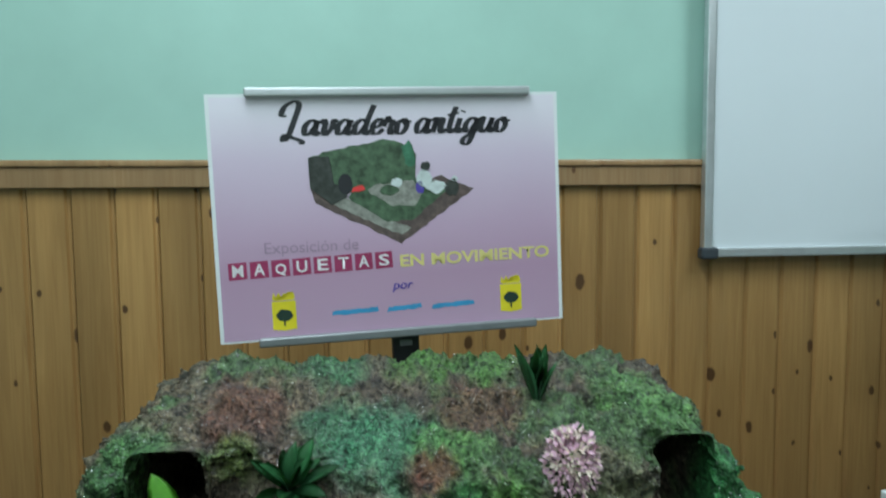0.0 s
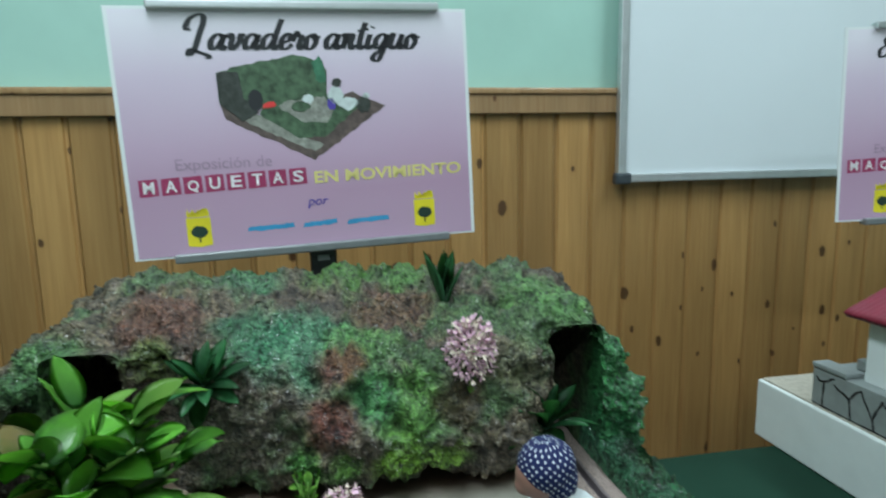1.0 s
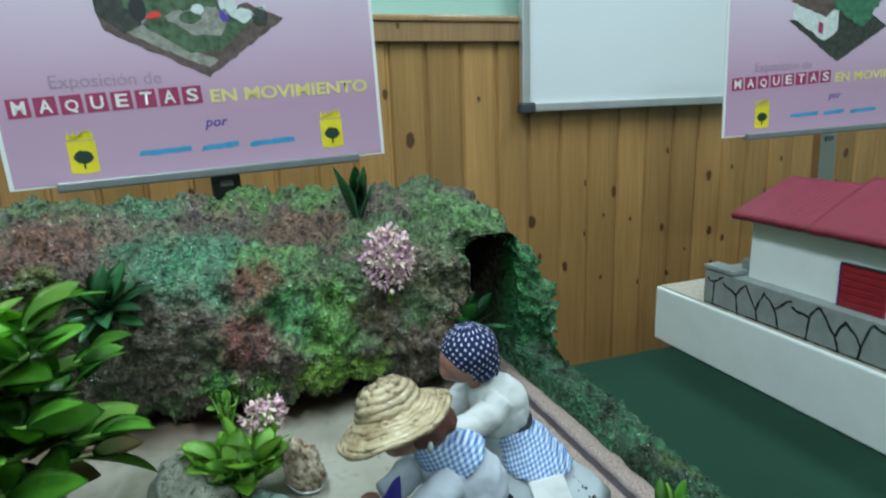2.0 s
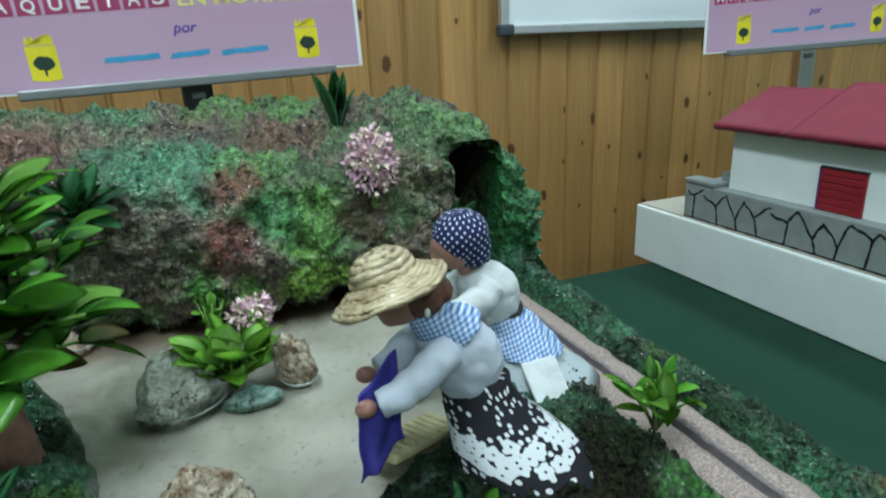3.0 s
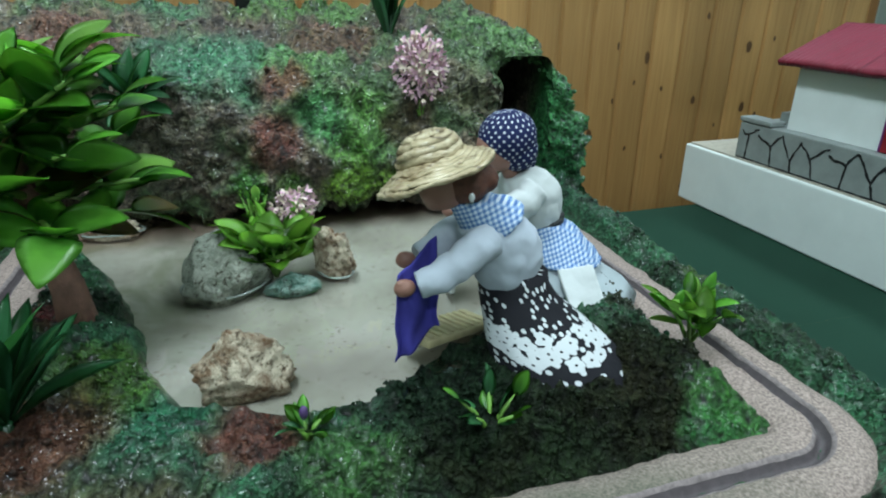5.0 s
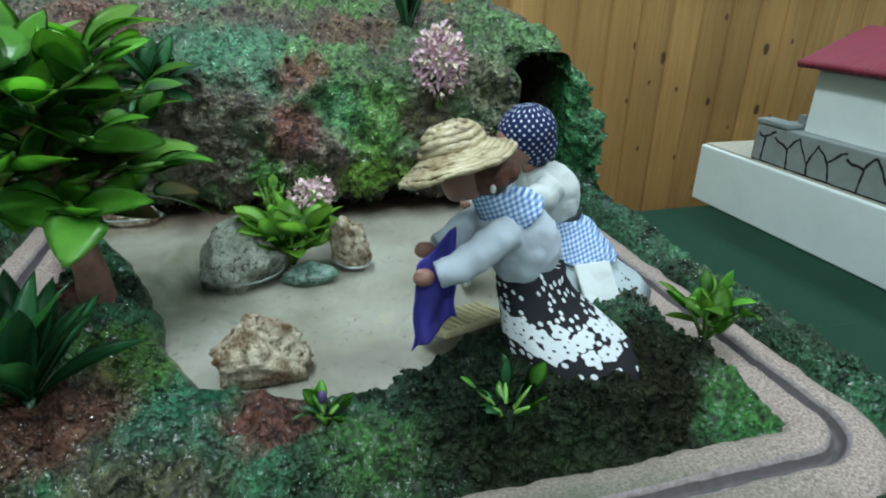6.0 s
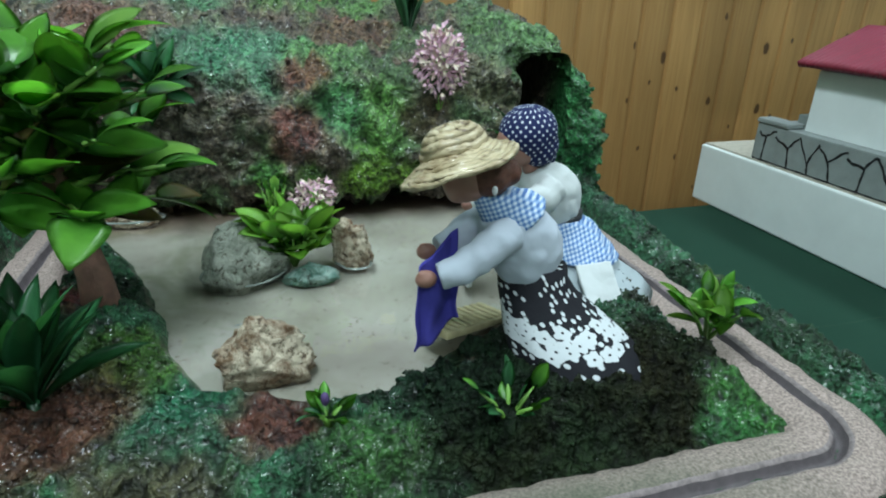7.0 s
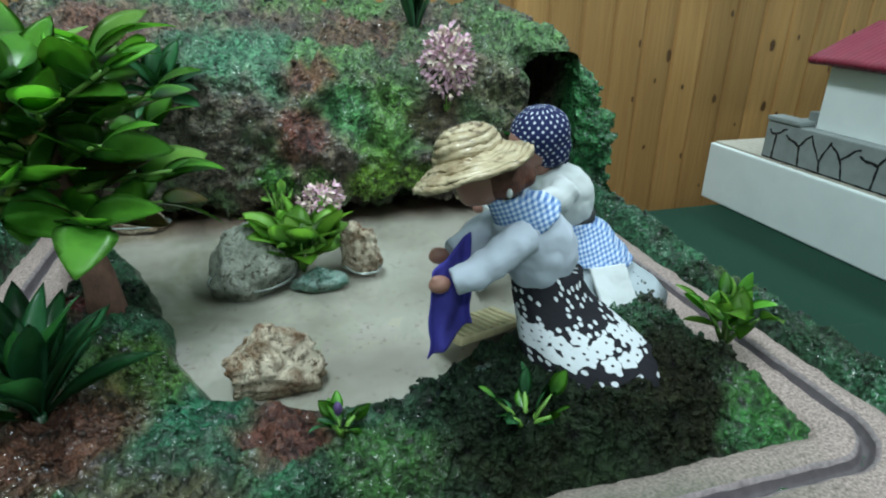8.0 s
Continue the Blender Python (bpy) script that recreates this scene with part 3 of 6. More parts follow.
def ground_crumbs():
    rs = np.random.RandomState(9)
    x, y = rs.uniform(-0.33, 0.315, 40000), rs.uniform(0.195, 0.69, 40000)
    dp, dr = polygon_distance(x, y, POND), road_distance(x, y)
    clump = fbm(x, y, x * 0 + 6.0, 22, 3)
    ok = (dp > 0.006) & (np.abs(dr) > 0.027) & (clump > -0.12)
    x, y = x[ok], y[ok]
    bx, by = x[9000:15000], y[9000:15000]
    # no beads where shade is painted into the ground round the doll
    shiny = np.hypot(bx - 0.085, by - 0.3) > 0.1
    bx, by = bx[shiny], by[shiny]
    paint_ground(crumbs("ground_varnish_cover", np.stack([bx, by, ground_height(bx, by) + 0.0006], 1), VARNISH, rs, 0.0006, 0.0017, "beads of clear varnish"))
    x, y = x[:9000], y[:9000]
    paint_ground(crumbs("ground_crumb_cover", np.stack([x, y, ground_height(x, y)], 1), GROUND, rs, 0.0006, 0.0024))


def build_ground():
    nx, ny = 380, 300
    xs, ys = np.linspace(-0.36, 0.355, nx), np.linspace(0.172, 0.735, ny)
    x, y = np.meshgrid(xs, ys, indexing="ij")
    z = ground_height(x, y)
    verts = np.stack([x.ravel(), y.ravel(), np.maximum(z.ravel(), 0.728)], 1)
    faces = grid_faces(nx, ny)
    # skirt down to the base board
    n = len(verts)
    rim = [i * ny for i in range(nx)] + [(nx - 1) * ny + j for j in range(1, ny)] + [i * ny + ny - 1 for i in range(nx - 2, -1, -1)] + [j for j in range(ny - 2, 0, -1)]
    low = verts[rim].copy()
    low[:, 2] = 0.727
    verts = np.vstack([verts, low])
    k = len(rim)
    skirt = [(rim[i], n + i, n + (i + 1) % k, rim[(i + 1) % k]) for i in range(k)]
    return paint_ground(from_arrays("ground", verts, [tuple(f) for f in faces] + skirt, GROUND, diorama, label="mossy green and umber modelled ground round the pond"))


build_ground()
ground_crumbs()
part("base_board", box_bm(-0.345, 0.325, 0.19, 0.868, TABLE_Z, 0.728, 0.002), BAIZE, diorama)


def track():
    """A strip of pink sand with a dark slot along its middle, from one tunnel mouth round the front to the other."""
    path = []
    lx, rx = ROAD_CX - ROAD_HX, ROAD_CX + ROAD_HX
    for y in np.linspace(0.86, ROAD_Y + ROAD_R, 150):
        path.append((lx, y, -1, 0))
    for a in np.linspace(180, 270, 24)[1:-1]:
        c, s_ = math.cos(radians(a)), math.sin(radians(a))
        path.append((lx + ROAD_R + ROAD_R * c, ROAD_Y + ROAD_R + ROAD_R * s_, c, s_))
    for x in np.linspace(lx + ROAD_R, rx - ROAD_R, 120):
        path.append((x, ROAD_Y, 0, -1))
    for a in np.linspace(270, 360, 24)[1:-1]:
        c, s_ = math.cos(radians(a)), math.sin(radians(a))
        path.append((rx - ROAD_R + ROAD_R * c, ROAD_Y + ROAD_R + ROAD_R * s_, c, s_))
    for y in np.linspace(ROAD_Y + ROAD_R, 0.86, 150):
        path.append((rx, y, 1, 0))
    offs = np.array([-0.029, -0.025, -0.019, -0.012, -0.0058, -0.0036, -0.0022, 0.0, 0.0022, 0.0036, 0.0058, 0.012, 0.019, 0.025, 0.029])
    lift = np.array([-0.008, 0.001, 0.004, 0.005, 0.0048, 0.003, -0.001, -0.002, -0.001, 0.003, 0.0048, 0.005, 0.004, 0.001, -0.008])
    verts = []
    for k, (x, y, nx, ny) in enumerate(path):
        j = fbm(np.array([x * 1.0]), np.array([y * 1.0]), np.array([0.0]), 60, 3)[0]
        for o, h in zip(offs, lift):
            o2 = o + (0.003 * j if abs(o) > 0.015 else 0.0006 * j)
            hh = h + 0.0012 * fbm(np.array([x + nx * o]), np.array([y + ny * o]), np.array([3.0]), 140, 2)[0]
            verts.append((x + nx * o2, y + ny * o2, 0.781 + hh))
    faces = grid_faces(len(path), len(offs))
    col = np.tile(np.arange(len(offs) - 1), len(path) - 1)
    mats = np.where((col >= 5) & (col <= 8), 1, np.where((col >= 4) & (col <= 9), 2, 0))
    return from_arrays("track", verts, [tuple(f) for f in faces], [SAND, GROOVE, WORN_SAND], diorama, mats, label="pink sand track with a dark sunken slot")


track()


def sheet_from_polygon(name, poly, z, mat, parent, label="", step=0.02):
    bm = bmesh.new()
    bm.faces.new([bm.verts.new((x, y, z)) for x, y in poly])
    return part(name, bm, mat, parent, label)


def pond():
    out = [(-0.225, 0.74), (-0.225, 0.60), (-0.175, 0.5), (-0.15, 0.40), (-0.1, 0.36), (-0.05, 0.345), (0.0, 0.345), (0.05, 0.37), (0.11, 0.41), (0.15, 0.5), (0.195, 0.6), (0.195, 0.74)]
    sheet_from_polygon("pond_bed", out, 0.7935, BED, diorama, "pale sandy pond bed")
    sheet_from_polygon("water", out, 0.8005, WATER, diorama, "clear still water in the pond")


pond()


def hill():
    centre = [(0.71, 0.785), (0.70, 0.80), (0.69, 0.808), (0.672, 0.810), (0.655, 0.812), (0.643, 0.818), (0.634, 0.832), (0.628, 0.848), (0.628, 0.866), (0.646, 0.902), (0.664, 0.926),
              (0.70, 0.938), (0.75, 0.952), (0.80, 0.974), (0.842, 0.986), (0.862, 0.96), (0.872, 0.88), (0.872, 0.80), (0.872, 0.728)]
    side = [(0.69, 0.728), (0.69, 0.74), (0.69, 0.76), (0.69, 0.785), (0.688, 0.81), (0.687, 0.835), (0.686, 0.86), (0.686, 0.885), (0.686, 0.91), (0.69, 0.936), (0.705, 0.957),
            (0.74, 0.972), (0.79, 0.985), (0.835, 0.991), (0.858, 0.982), (0.868, 0.955), (0.872, 0.88), (0.872, 0.80), (0.872, 0.728)]

    def resample(poly, n):
        p = np.array(poly)
        t = np.linspace(0, len(p) - 1, n)
        i = np.minimum(t.astype(int), len(p) - 2)
        f = (t - i)[:, None]
        a, b, c, d = p[np.maximum(i - 1, 0)], p[i], p[i + 1], p[np.minimum(i + 2, len(p) - 1)]
        return 0.5 * (2 * b + (c - a) * f + (2 * a - 5 * b + 4 * c - d) * f ** 2 + (3 * b - a - 3 * c + d) * f ** 3)

    nv, nu = 230, 330
    pc, ps = resample(centre, nv), resample(side, nv)
    # even spacing along the rounded outline seen from the front
    ex = 2 / 5
    fine_t = np.linspace(0, math.pi, 4000)
    fx = np.sign(np.cos(fine_t)) * np.abs(np.cos(fine_t)) ** ex * 0.362
    fe = np.abs(np.sin(fine_t)) ** ex
    L = np.concatenate([[0], np.cumsum(np.hypot(np.diff(fx), np.diff(fe) * 0.26))])
    want = np.linspace(0, L[-1], nu)
    xs = -np.interp(want, L, fx)
    xs = np.where(xs > 0, xs * 0.83, xs * 0.985)
    es = np.interp(want, L, fe)
    w = smoothstep(0.15, 0.195, np.abs(xs))[:, None]
    y = pc[None, :, 0] * (1 - w) + ps[None, :, 0] * w
    z = pc[None, :, 1] * (1 - w) + ps[None, :, 1] * w
    z = 0.728 + (z - 0.728) * es[:, None]
    x = np.repeat(xs[:, None], nv, 1)
    # the flanks flare towards the foot
    x = x + np.sign(x) * 0.012 * smoothstep(0.86, 0.74, z) * smoothstep(0.27, 0.3, np.abs(x))
    # towards the west the lip draws back from the water
    y = y + 0.035 * smoothstep(-0.04, -0.13, x) * smoothstep(0.955, 0.86, z) * (y < 0.69)
    bx, by, bz = x.copy(), y.copy(), z.copy()
    du = np.gradient(np.stack([x, y, z], -1), axis=0)
    dv = np.gradient(np.stack([x, y, z], -1), axis=1)
    nrm = np.cross(dv, du)
    nrm /= np.linalg.norm(nrm, axis=-1, keepdims=True) + 1e-9
    amp = 0.016 * fbm(x, y, z, 16, 3) + 0.016 * fbm(x, y, z, 42, 3, 0.6) + 0.010 * fbm(x, y, z, 105, 3, 0.6) + 0.010 * np.abs(fbm(x, y, z, 62, 2)) - 0.004
    lump = np.maximum(0, fbm(x, y, z, 30, 2)) ** 1.5 * 0.014
    amp = (amp + lump) * np.clip((bz - 0.72) / 0.04, 0, 1)
    pts = np.stack([x, y, z], -1) - nrm * amp[..., None] * -1.0
    faces = grid_faces(nu, nv)
    fb = np.stack([bx.ravel(), by.ravel(), bz.ravel()], 1)[faces].mean(1)
    keep = np.ones(len(faces), bool)
    for cx, hw, top in ((0.2285, 0.0285, 0.936), (-0.258, 0.033, 0.941)):
        dx = np.abs(fb[:, 0] - cx) / hw
        roof = top - 0.010 * np.clip(dx, 0, 1) ** 4
        keep &= ~((dx < 1) & (fb[:, 2] < roof) & (fb[:, 1] < 0.72))
    # crumbs of filler stuck to the outer slope
    rs = np.random.RandomState(3)
    flatp = pts.reshape(-1, 3)
    ok = np.where((bz.ravel() > 0.80) & (by.ravel() < 0.85) & (np.arange(nu * nv) % nv > nv * 0.2))[0]
    inside = np.zeros(len(flatp), bool)
    inside[faces[~keep].ravel()] = True
    ok = ok[~inside[ok]]
    paint_hill(crumbs("hill_crumb_cover", flatp[rs.choice(ok, 4500)], EARTH, rs, 0.0007, 0.0026))
    paint_hill(crumbs("hill_varnish_cover", flatp[rs.choice(ok, 6000)], VARNISH, rs, 0.0007, 0.0019, "beads of clear varnish"))
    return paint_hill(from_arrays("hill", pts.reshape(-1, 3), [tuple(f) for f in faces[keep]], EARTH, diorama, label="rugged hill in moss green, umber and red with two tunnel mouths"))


hill()


def tunnel(cx, hw, top):
    """The rough inner walls and roof of one tunnel, closed at the back."""
    prof = [(-hw - 0.004, 0.72)] + [(-hw - 0.004, z) for z in np.linspace(0.74, top - 0.02, 12)]
    prof += [(-(hw + 0.003) * math.copysign(abs(math.cos(a)) ** 0.45, math.cos(a)), top - 0.02 + 0.024 * math.sin(a) ** 0.45) for a in np.linspace(0.15, math.pi - 0.15, 14)]
    prof += [(hw + 0.004, z) for z in np.linspace(top - 0.02, 0.74, 12)] + [(hw + 0.004, 0.72)]
    ys = np.linspace(0.688, 0.86, 24)
    verts = []
    for y in ys:
        for px, pz in prof:
            j = 0.006 * fbm(np.array([px + cx]), np.array([y]), np.array([pz]), 50, 3)[0] * (0 if y < 0.69 else 1)
            verts.append((cx + px * (1 + j * 8) , y, pz + j))
    faces = [tuple(f) for f in grid_faces(len(ys), len(prof))]
    last = (len(ys) - 1) * len(prof)
    faces.append(tuple(last + i for i in range(len(prof))))
    return paint_hill(from_arrays("tunnel", verts, faces, EARTH, diorama, label="dark tunnel through the hill"))


tunnel(0.2285, 0.0285, 0.936)
tunnel(-0.258, 0.033, 0.941)


# ---- stones in the pond ----
def stone(x, y, z, sx, sy, sz, mat, seed, label, turn=0.0, rough=0.5):
    bm = bmesh.new()
    bmesh.ops.create_icosphere(bm, subdivisions=5, radius=1.0)
    rnd = random.Random(seed)
    cuts = [(Vector((rnd.uniform(-1, 1), rnd.uniform(-1, 1), rnd.uniform(-0.3, 1))).normalized(), rnd.uniform(0.6, 0.8)) for _ in range(9)]
    for v in bm.verts:
        p = v.co.copy()
        for nrm, far in cuts:
            over = p.dot(nrm) - far
            if over > 0:
                p -= nrm * over * 0.9
        q = p * 1.3 + Vector((seed * 3.1, seed * 1.7, seed))
        box = 1.2
        d = 0.2 * rough * noise.noise(q) + 0.17 * rough * noise.noise(q * 2.1) + 0.13 * rough * noise.noise(q * 4.5) + 0.09 * rough * noise.noise(q * 10) + 0.05 * rough * noise.noise(q * 21)
        v.co = p * (0.75 + 0.25 * box + d)
        v.co.x, v.co.y, v.co.z = v.co.x * sx, v.co.y * sy, max(v.co.z, -0.6) * sz
    ob = finish("stone", bm, mat)
    ob.matrix_world = pose(x, y, z, 0, 0, turn)
    return tagged(ob, label, "stone", "stones in the pond")


stone(-0.075, 0.393, 0.806, 0.028, 0.021, 0.022, PALE_STONE, 7, "jagged cream and rust limestone at the pond edge", -8, 0.85)
stone(0.0, 0.528, 0.812, 0.014, 0.019, 0.024, PALE_STONE, 2, "upright pitted cream stone beside a leafy water plant", 10, 1.0)
stone(-0.081, 0.527, 0.810, 0.032, 0.032, 0.030, GREY_STONE, 3, "wet grey-green boulder lying in the shallow water", 20, 0.5)
stone(-0.178, 0.664, 0.803, 0.024, 0.016, 0.012, PALE_STONE, 4, "low pale stone at the pond's back corner", 0, 0.9)

stone(-0.034, 0.508, 0.800, 0.021, 0.012, 0.010, TEAL_STONE, 6, "low teal-glazed lump at the foot of the water plant", 0, 0.8)

RIM = plain("clear_resin_edge", (0.3, 0.34, 0.32), 0.06, vary=0.1, scale=60, bumpy=0.0, coat=0.8)


def water_rim(x, y, rx, ry, turn, seed, thick):
    """The raised glossy edge where the poured water climbs a stone."""
    rnd = random.Random(seed)
    ph = [rnd.uniform(0, 6) for _ in range(3)]
    pts = []
    for k in range(41):
        a = 2 * math.pi * k / 40
        r = 1 + 0.06 * math.sin(2 * a + ph[0]) + 0.05 * math.sin(3 * a + ph[1]) + 0.03 * math.sin(5 * a + ph[2])
        px, py = rx * r * math.cos(a), ry * r * math.sin(a)
        c, n = math.cos(radians(turn)), math.sin(radians(turn))
        pts.append((x + px * c - py * n, y + px * n + py * c, 0.8006))
    part("water_rim", tube_bm(pts, [thick * (0.7 + 0.5 * abs(math.sin(k * 0.4 + ph[0]))) for k in range(41)], 7, cap=False), RIM, diorama, "glossy raised edge of the water", True)


water_rim(-0.081, 0.527, 0.0295, 0.0295, 20, 1, 0.0009)
water_rim(0.0, 0.527, 0.0145, 0.019, 10, 2, 0.0008)
water_rim(-0.178, 0.664, 0.0235, 0.0155, 0, 3, 0.0008)


# ---- plants ----
def leaf_mesh(name, length, width, bend, fold, mat, point=1.0, curl=0.0):
    """A pointed leaf along +y with a folded midrib, thickness and an arched length."""
    n = 10
    bm = bmesh.new()
    rows = []
    for k in range(n + 1):
        t = k / n
        w = width * 0.5 * max(0.0, math.sin(math.pi * min(1, t ** (0.95 * point) * 0.965 + 0.03))) ** (0.75 if point < 1.1 else 0.9)
        y = length * t
        z = bend * length * t * t * -1 + 0.25 * length * t
        row = []
        for s_ in (-1, -0.5, 0, 0.5, 1):
            row.append(bm.verts.new((w * s_, y, z + abs(s_) * w * fold - (s_ * s_) * curl * w)))
        rows.append(row)
    for a, b in zip(rows, rows[1:]):
        for i in range(4):
            bm.faces.new((a[i], a[i + 1], b[i + 1], b[i]))
    bmesh.ops.solidify(bm, geom=bm.faces[:], thickness=0.0004)
    me = bpy.data.meshes.new(name)
    bm.to_mesh(me)
    bm.free()
    me.materials.append(mat)
    me.polygons.foreach_set("use_smooth", [True] * len(me.polygons))
    return me


def leaf_child(parent, me, at, yaw, pitch, roll=0.0, size=1.0):
    ob = new("leaf", me)
    ob.parent = parent
    ob.matrix_local = Matrix.Translation(at) @ Euler((0, 0, radians(yaw))).to_matrix().to_4x4() @ Euler((radians(pitch), 0, 0)).to_matrix().to_4x4() @ Euler((0, radians(roll), 0)).to_matrix().to_4x4() @ Matrix.Scale(size, 4)
    return ob


def rosette(name, at, count, length, width, mat, label, seed, low=5, high=80, bend=0.25, category="plant", group="", tilt=0.0, tilt_dir=0.0, point=1.3, thick=0.35):
    """A spiky rosette of blades that rise from one short stem."""
    rnd = random.Random(seed)
    ob = empty(name, Matrix.Translation(at) @ Euler((radians(tilt), 0, radians(tilt_dir))).to_matrix().to_4x4(), label=label, category=category, group=group)
    forms = [leaf_mesh("blade", length, width, bend * f, thick, mat, point) for f in (0.6, 1.0, 1.5)]
    part("stem", tube_bm([(0, 0, -0.012), (0, 0, 0.006)], [0.004, 0.003], 8), mat, ob, smooth=True)
    for k in range(count):
        t = k / max(1, count - 1)
        yaw = k * 137.5 + rnd.uniform(-15, 15)
        pitch = low + (high - low) * t + rnd.uniform(-8, 8) - 14
        leaf_child(ob, forms[k % 3], (0, 0, 0.002 + 0.006 * t), yaw, pitch, rnd.uniform(-12, 12), rnd.uniform(0.75, 1.12) * (1 - 0.15 * t))
    return ob


rosette("agave_plant", (-0.180, 0.378, 0.802), 30, 0.070, 0.0155, LEAF_AGAVE, "dark green artificial agave on the front bank", 3, 50, 86, bend=0.25, thick=0.3)
rosette("agave_plant", (0.098, 0.748, 0.946), 34, 0.066, 0.013, LEAF_DARK, "dark green spiky tuft on the crest of the hill", 4, 74, 96, bend=0.08)
rosette("agave_plant", (-0.145, 0.665, 0.908), 20, 0.048, 0.016, LEAF_DARK, "dark green spiky tuft hanging on the hill face", 5, 12, 75, tilt=-25, tilt_dir=180)
rosette("agave_plant", (0.184, 0.655, 0.838), 20, 0.058, 0.017, LEAF_DARK, "dark green spiky tuft beside the tunnel mouth", 6, 8, 80)


def branch_leaves(ob, forms, base, direction, length, count, rnd, size=1.0):
    d = Vector(direction).normalized()
    yaw0 = math.degrees(math.atan2(-d.x, d.y))
    pitch0 = math.degrees(math.asin(max(-1, min(1, d.z))))
    for k in range(count):
        t = 0.35 + 0.65 * k / max(1, count - 1)
        p = Vector(base) + d * length * t
        yaw = yaw0 + k * 137.5 + rnd.uniform(-25, 25)
        pitch = pitch0 * 0.4 + rnd.uniform(-18, 45)
        if k >= count - 2:
            yaw, pitch = yaw0 + rnd.uniform(-35, 35), pitch0 + rnd.uniform(-20, 15)
        leaf_child(ob, rnd.choice(forms), p, yaw, pitch, rnd.uniform(-35, 35), size * rnd.uniform(0.7, 1.15))


def leafy_tree():
    """A small artificial tree: leaning trunk, limbs and broad glossy leaves."""
    rnd = random.Random(11)
    base = Vector((-0.165, 0.468, 0.806))
    ob = empty("miniature_tree", Matrix.Translation(base), label="artificial tree with broad glossy green leaves beside the pond", category="tree")
    part("trunk", tube_bm([(0, 0, -0.01), (-0.002, 0.002, 0.03), (-0.008, 0.004, 0.06), (-0.012, 0.002, 0.10), (-0.012, 0, 0.14)], [0.013, 0.0095, 0.008, 0.006, 0.004], 12), BARK, ob, "red-brown trunk", True)
    forms = [leaf_mesh("broad_leaf", 0.039, 0.0245, b, 0.2, m, 0.92, 0.1) for b, m in ((0.3, LEAF), (0.55, LEAF), (0.15, LEAF), (0.45, LEAF_BROWN), (0.35, LEAF_LIGHT))]
    forms = forms + forms[:3]
    limbs = []
    for k in range(22):
        a = k * 137.5 + 20
        h = 0.066 + 0.064 * k / 21
        reach = (0.05 if k < 4 else 0.064) * (1 - 0.25 * k / 21) * rnd.uniform(0.85, 1.2)
        d = Vector((math.cos(radians(a)), math.sin(radians(a)), 0.05 + 0.8 * k / 21))
        start = Vector((-0.01, 0.002, h))
        limbs.append((start, d.normalized(), reach))
    for start, d, reach in limbs:
        part("limb", tube_bm([start, start + d * reach * 0.5 + Vector((0, 0, 0.003)), start + d * reach], [0.0026, 0.002, 0.001], 7), STEM, ob, smooth=True)
        branch_leaves(ob, forms, start, d, reach, 7, rnd)
    return ob


leafy_tree()


def small_shrub(name, at, forms, stems, height, count, seed, label, spread=0.6, size=1.0, category="plant"):
    rnd = random.Random(seed)
    ob = empty(name, Matrix.Translation(at), label=label, category=category)
    for k in range(stems):
        a = k * 360 / stems + rnd.uniform(-25, 25)
        d = Vector((math.cos(radians(a)) * spread, math.sin(radians(a)) * spread, 1)).normalized()
        h = height * rnd.uniform(0.7, 1.1)
        part("stem", tube_bm([(0, 0, -0.006), d * h * 0.5, d * h], [0.0016, 0.0013, 0.0008], 6), STEM, ob, smooth=True)
        branch_leaves(ob, forms, (0, 0, 0), d, h, count, rnd, size)
    return ob


light_forms = [leaf_mesh("light_leaf", 0.025, 0.0175, b, 0.2, LEAF_LIGHT, 0.9) for b in (0.1, 0.3, 0.5)]
mid_forms = [leaf_mesh("oval_leaf", 0.024, 0.0145, b, 0.2, LEAF, 0.95) for b in (0.1, 0.3)] + light_forms[:1]
dark_forms = [leaf_mesh("small_leaf", 0.022, 0.011, b, 0.3, LEAF_DARK, 0.85) for b in (0.1, 0.3)] + [leaf_mesh("small_leaf", 0.022, 0.011, 0.2, 0.3, LEAF, 0.85)]
small_shrub("water_plant", (-0.045, 0.522, 0.808), light_forms, 9, 0.030, 7, 21, "bright green leafy plant between two stones in the pond", 0.8, 1.15)
slim_forms = [leaf_mesh("slim_leaf", 0.024, 0.0115, b, 0.25, m, 0.95) for b, m in ((0.2, LEAF_LIGHT), (0.5, LEAF_LIGHT), (0.3, LEAF))]
small_shrub("shrub", (0.205, 0.366, 0.796), slim_forms, 5, 0.032, 5, 22, "small glossy green shrub beside the sand track", 0.85, 1.05)
small_shrub("seedling", (-0.042, 0.335, 0.803), dark_forms + mid_forms[:1], 4, 0.008, 3, 23, "low green seedling with a violet bud on the front bank", 1.8, 0.6)
small_shrub("seedling", (0.045, 0.315, 0.802), dark_forms[:2] + mid_forms[:1], 5, 0.019, 3, 24, "green broad-leaved seedling in the shaded bank", 1.1, 0.6)

small_shrub("hanging_moss", (-0.056, 0.624, 0.801), slim_forms[2:] + mid_forms[2:], 6, 0.034, 6, 25, "bright green moss tuft hanging at the foot of the hill", 0.35, 0.42)


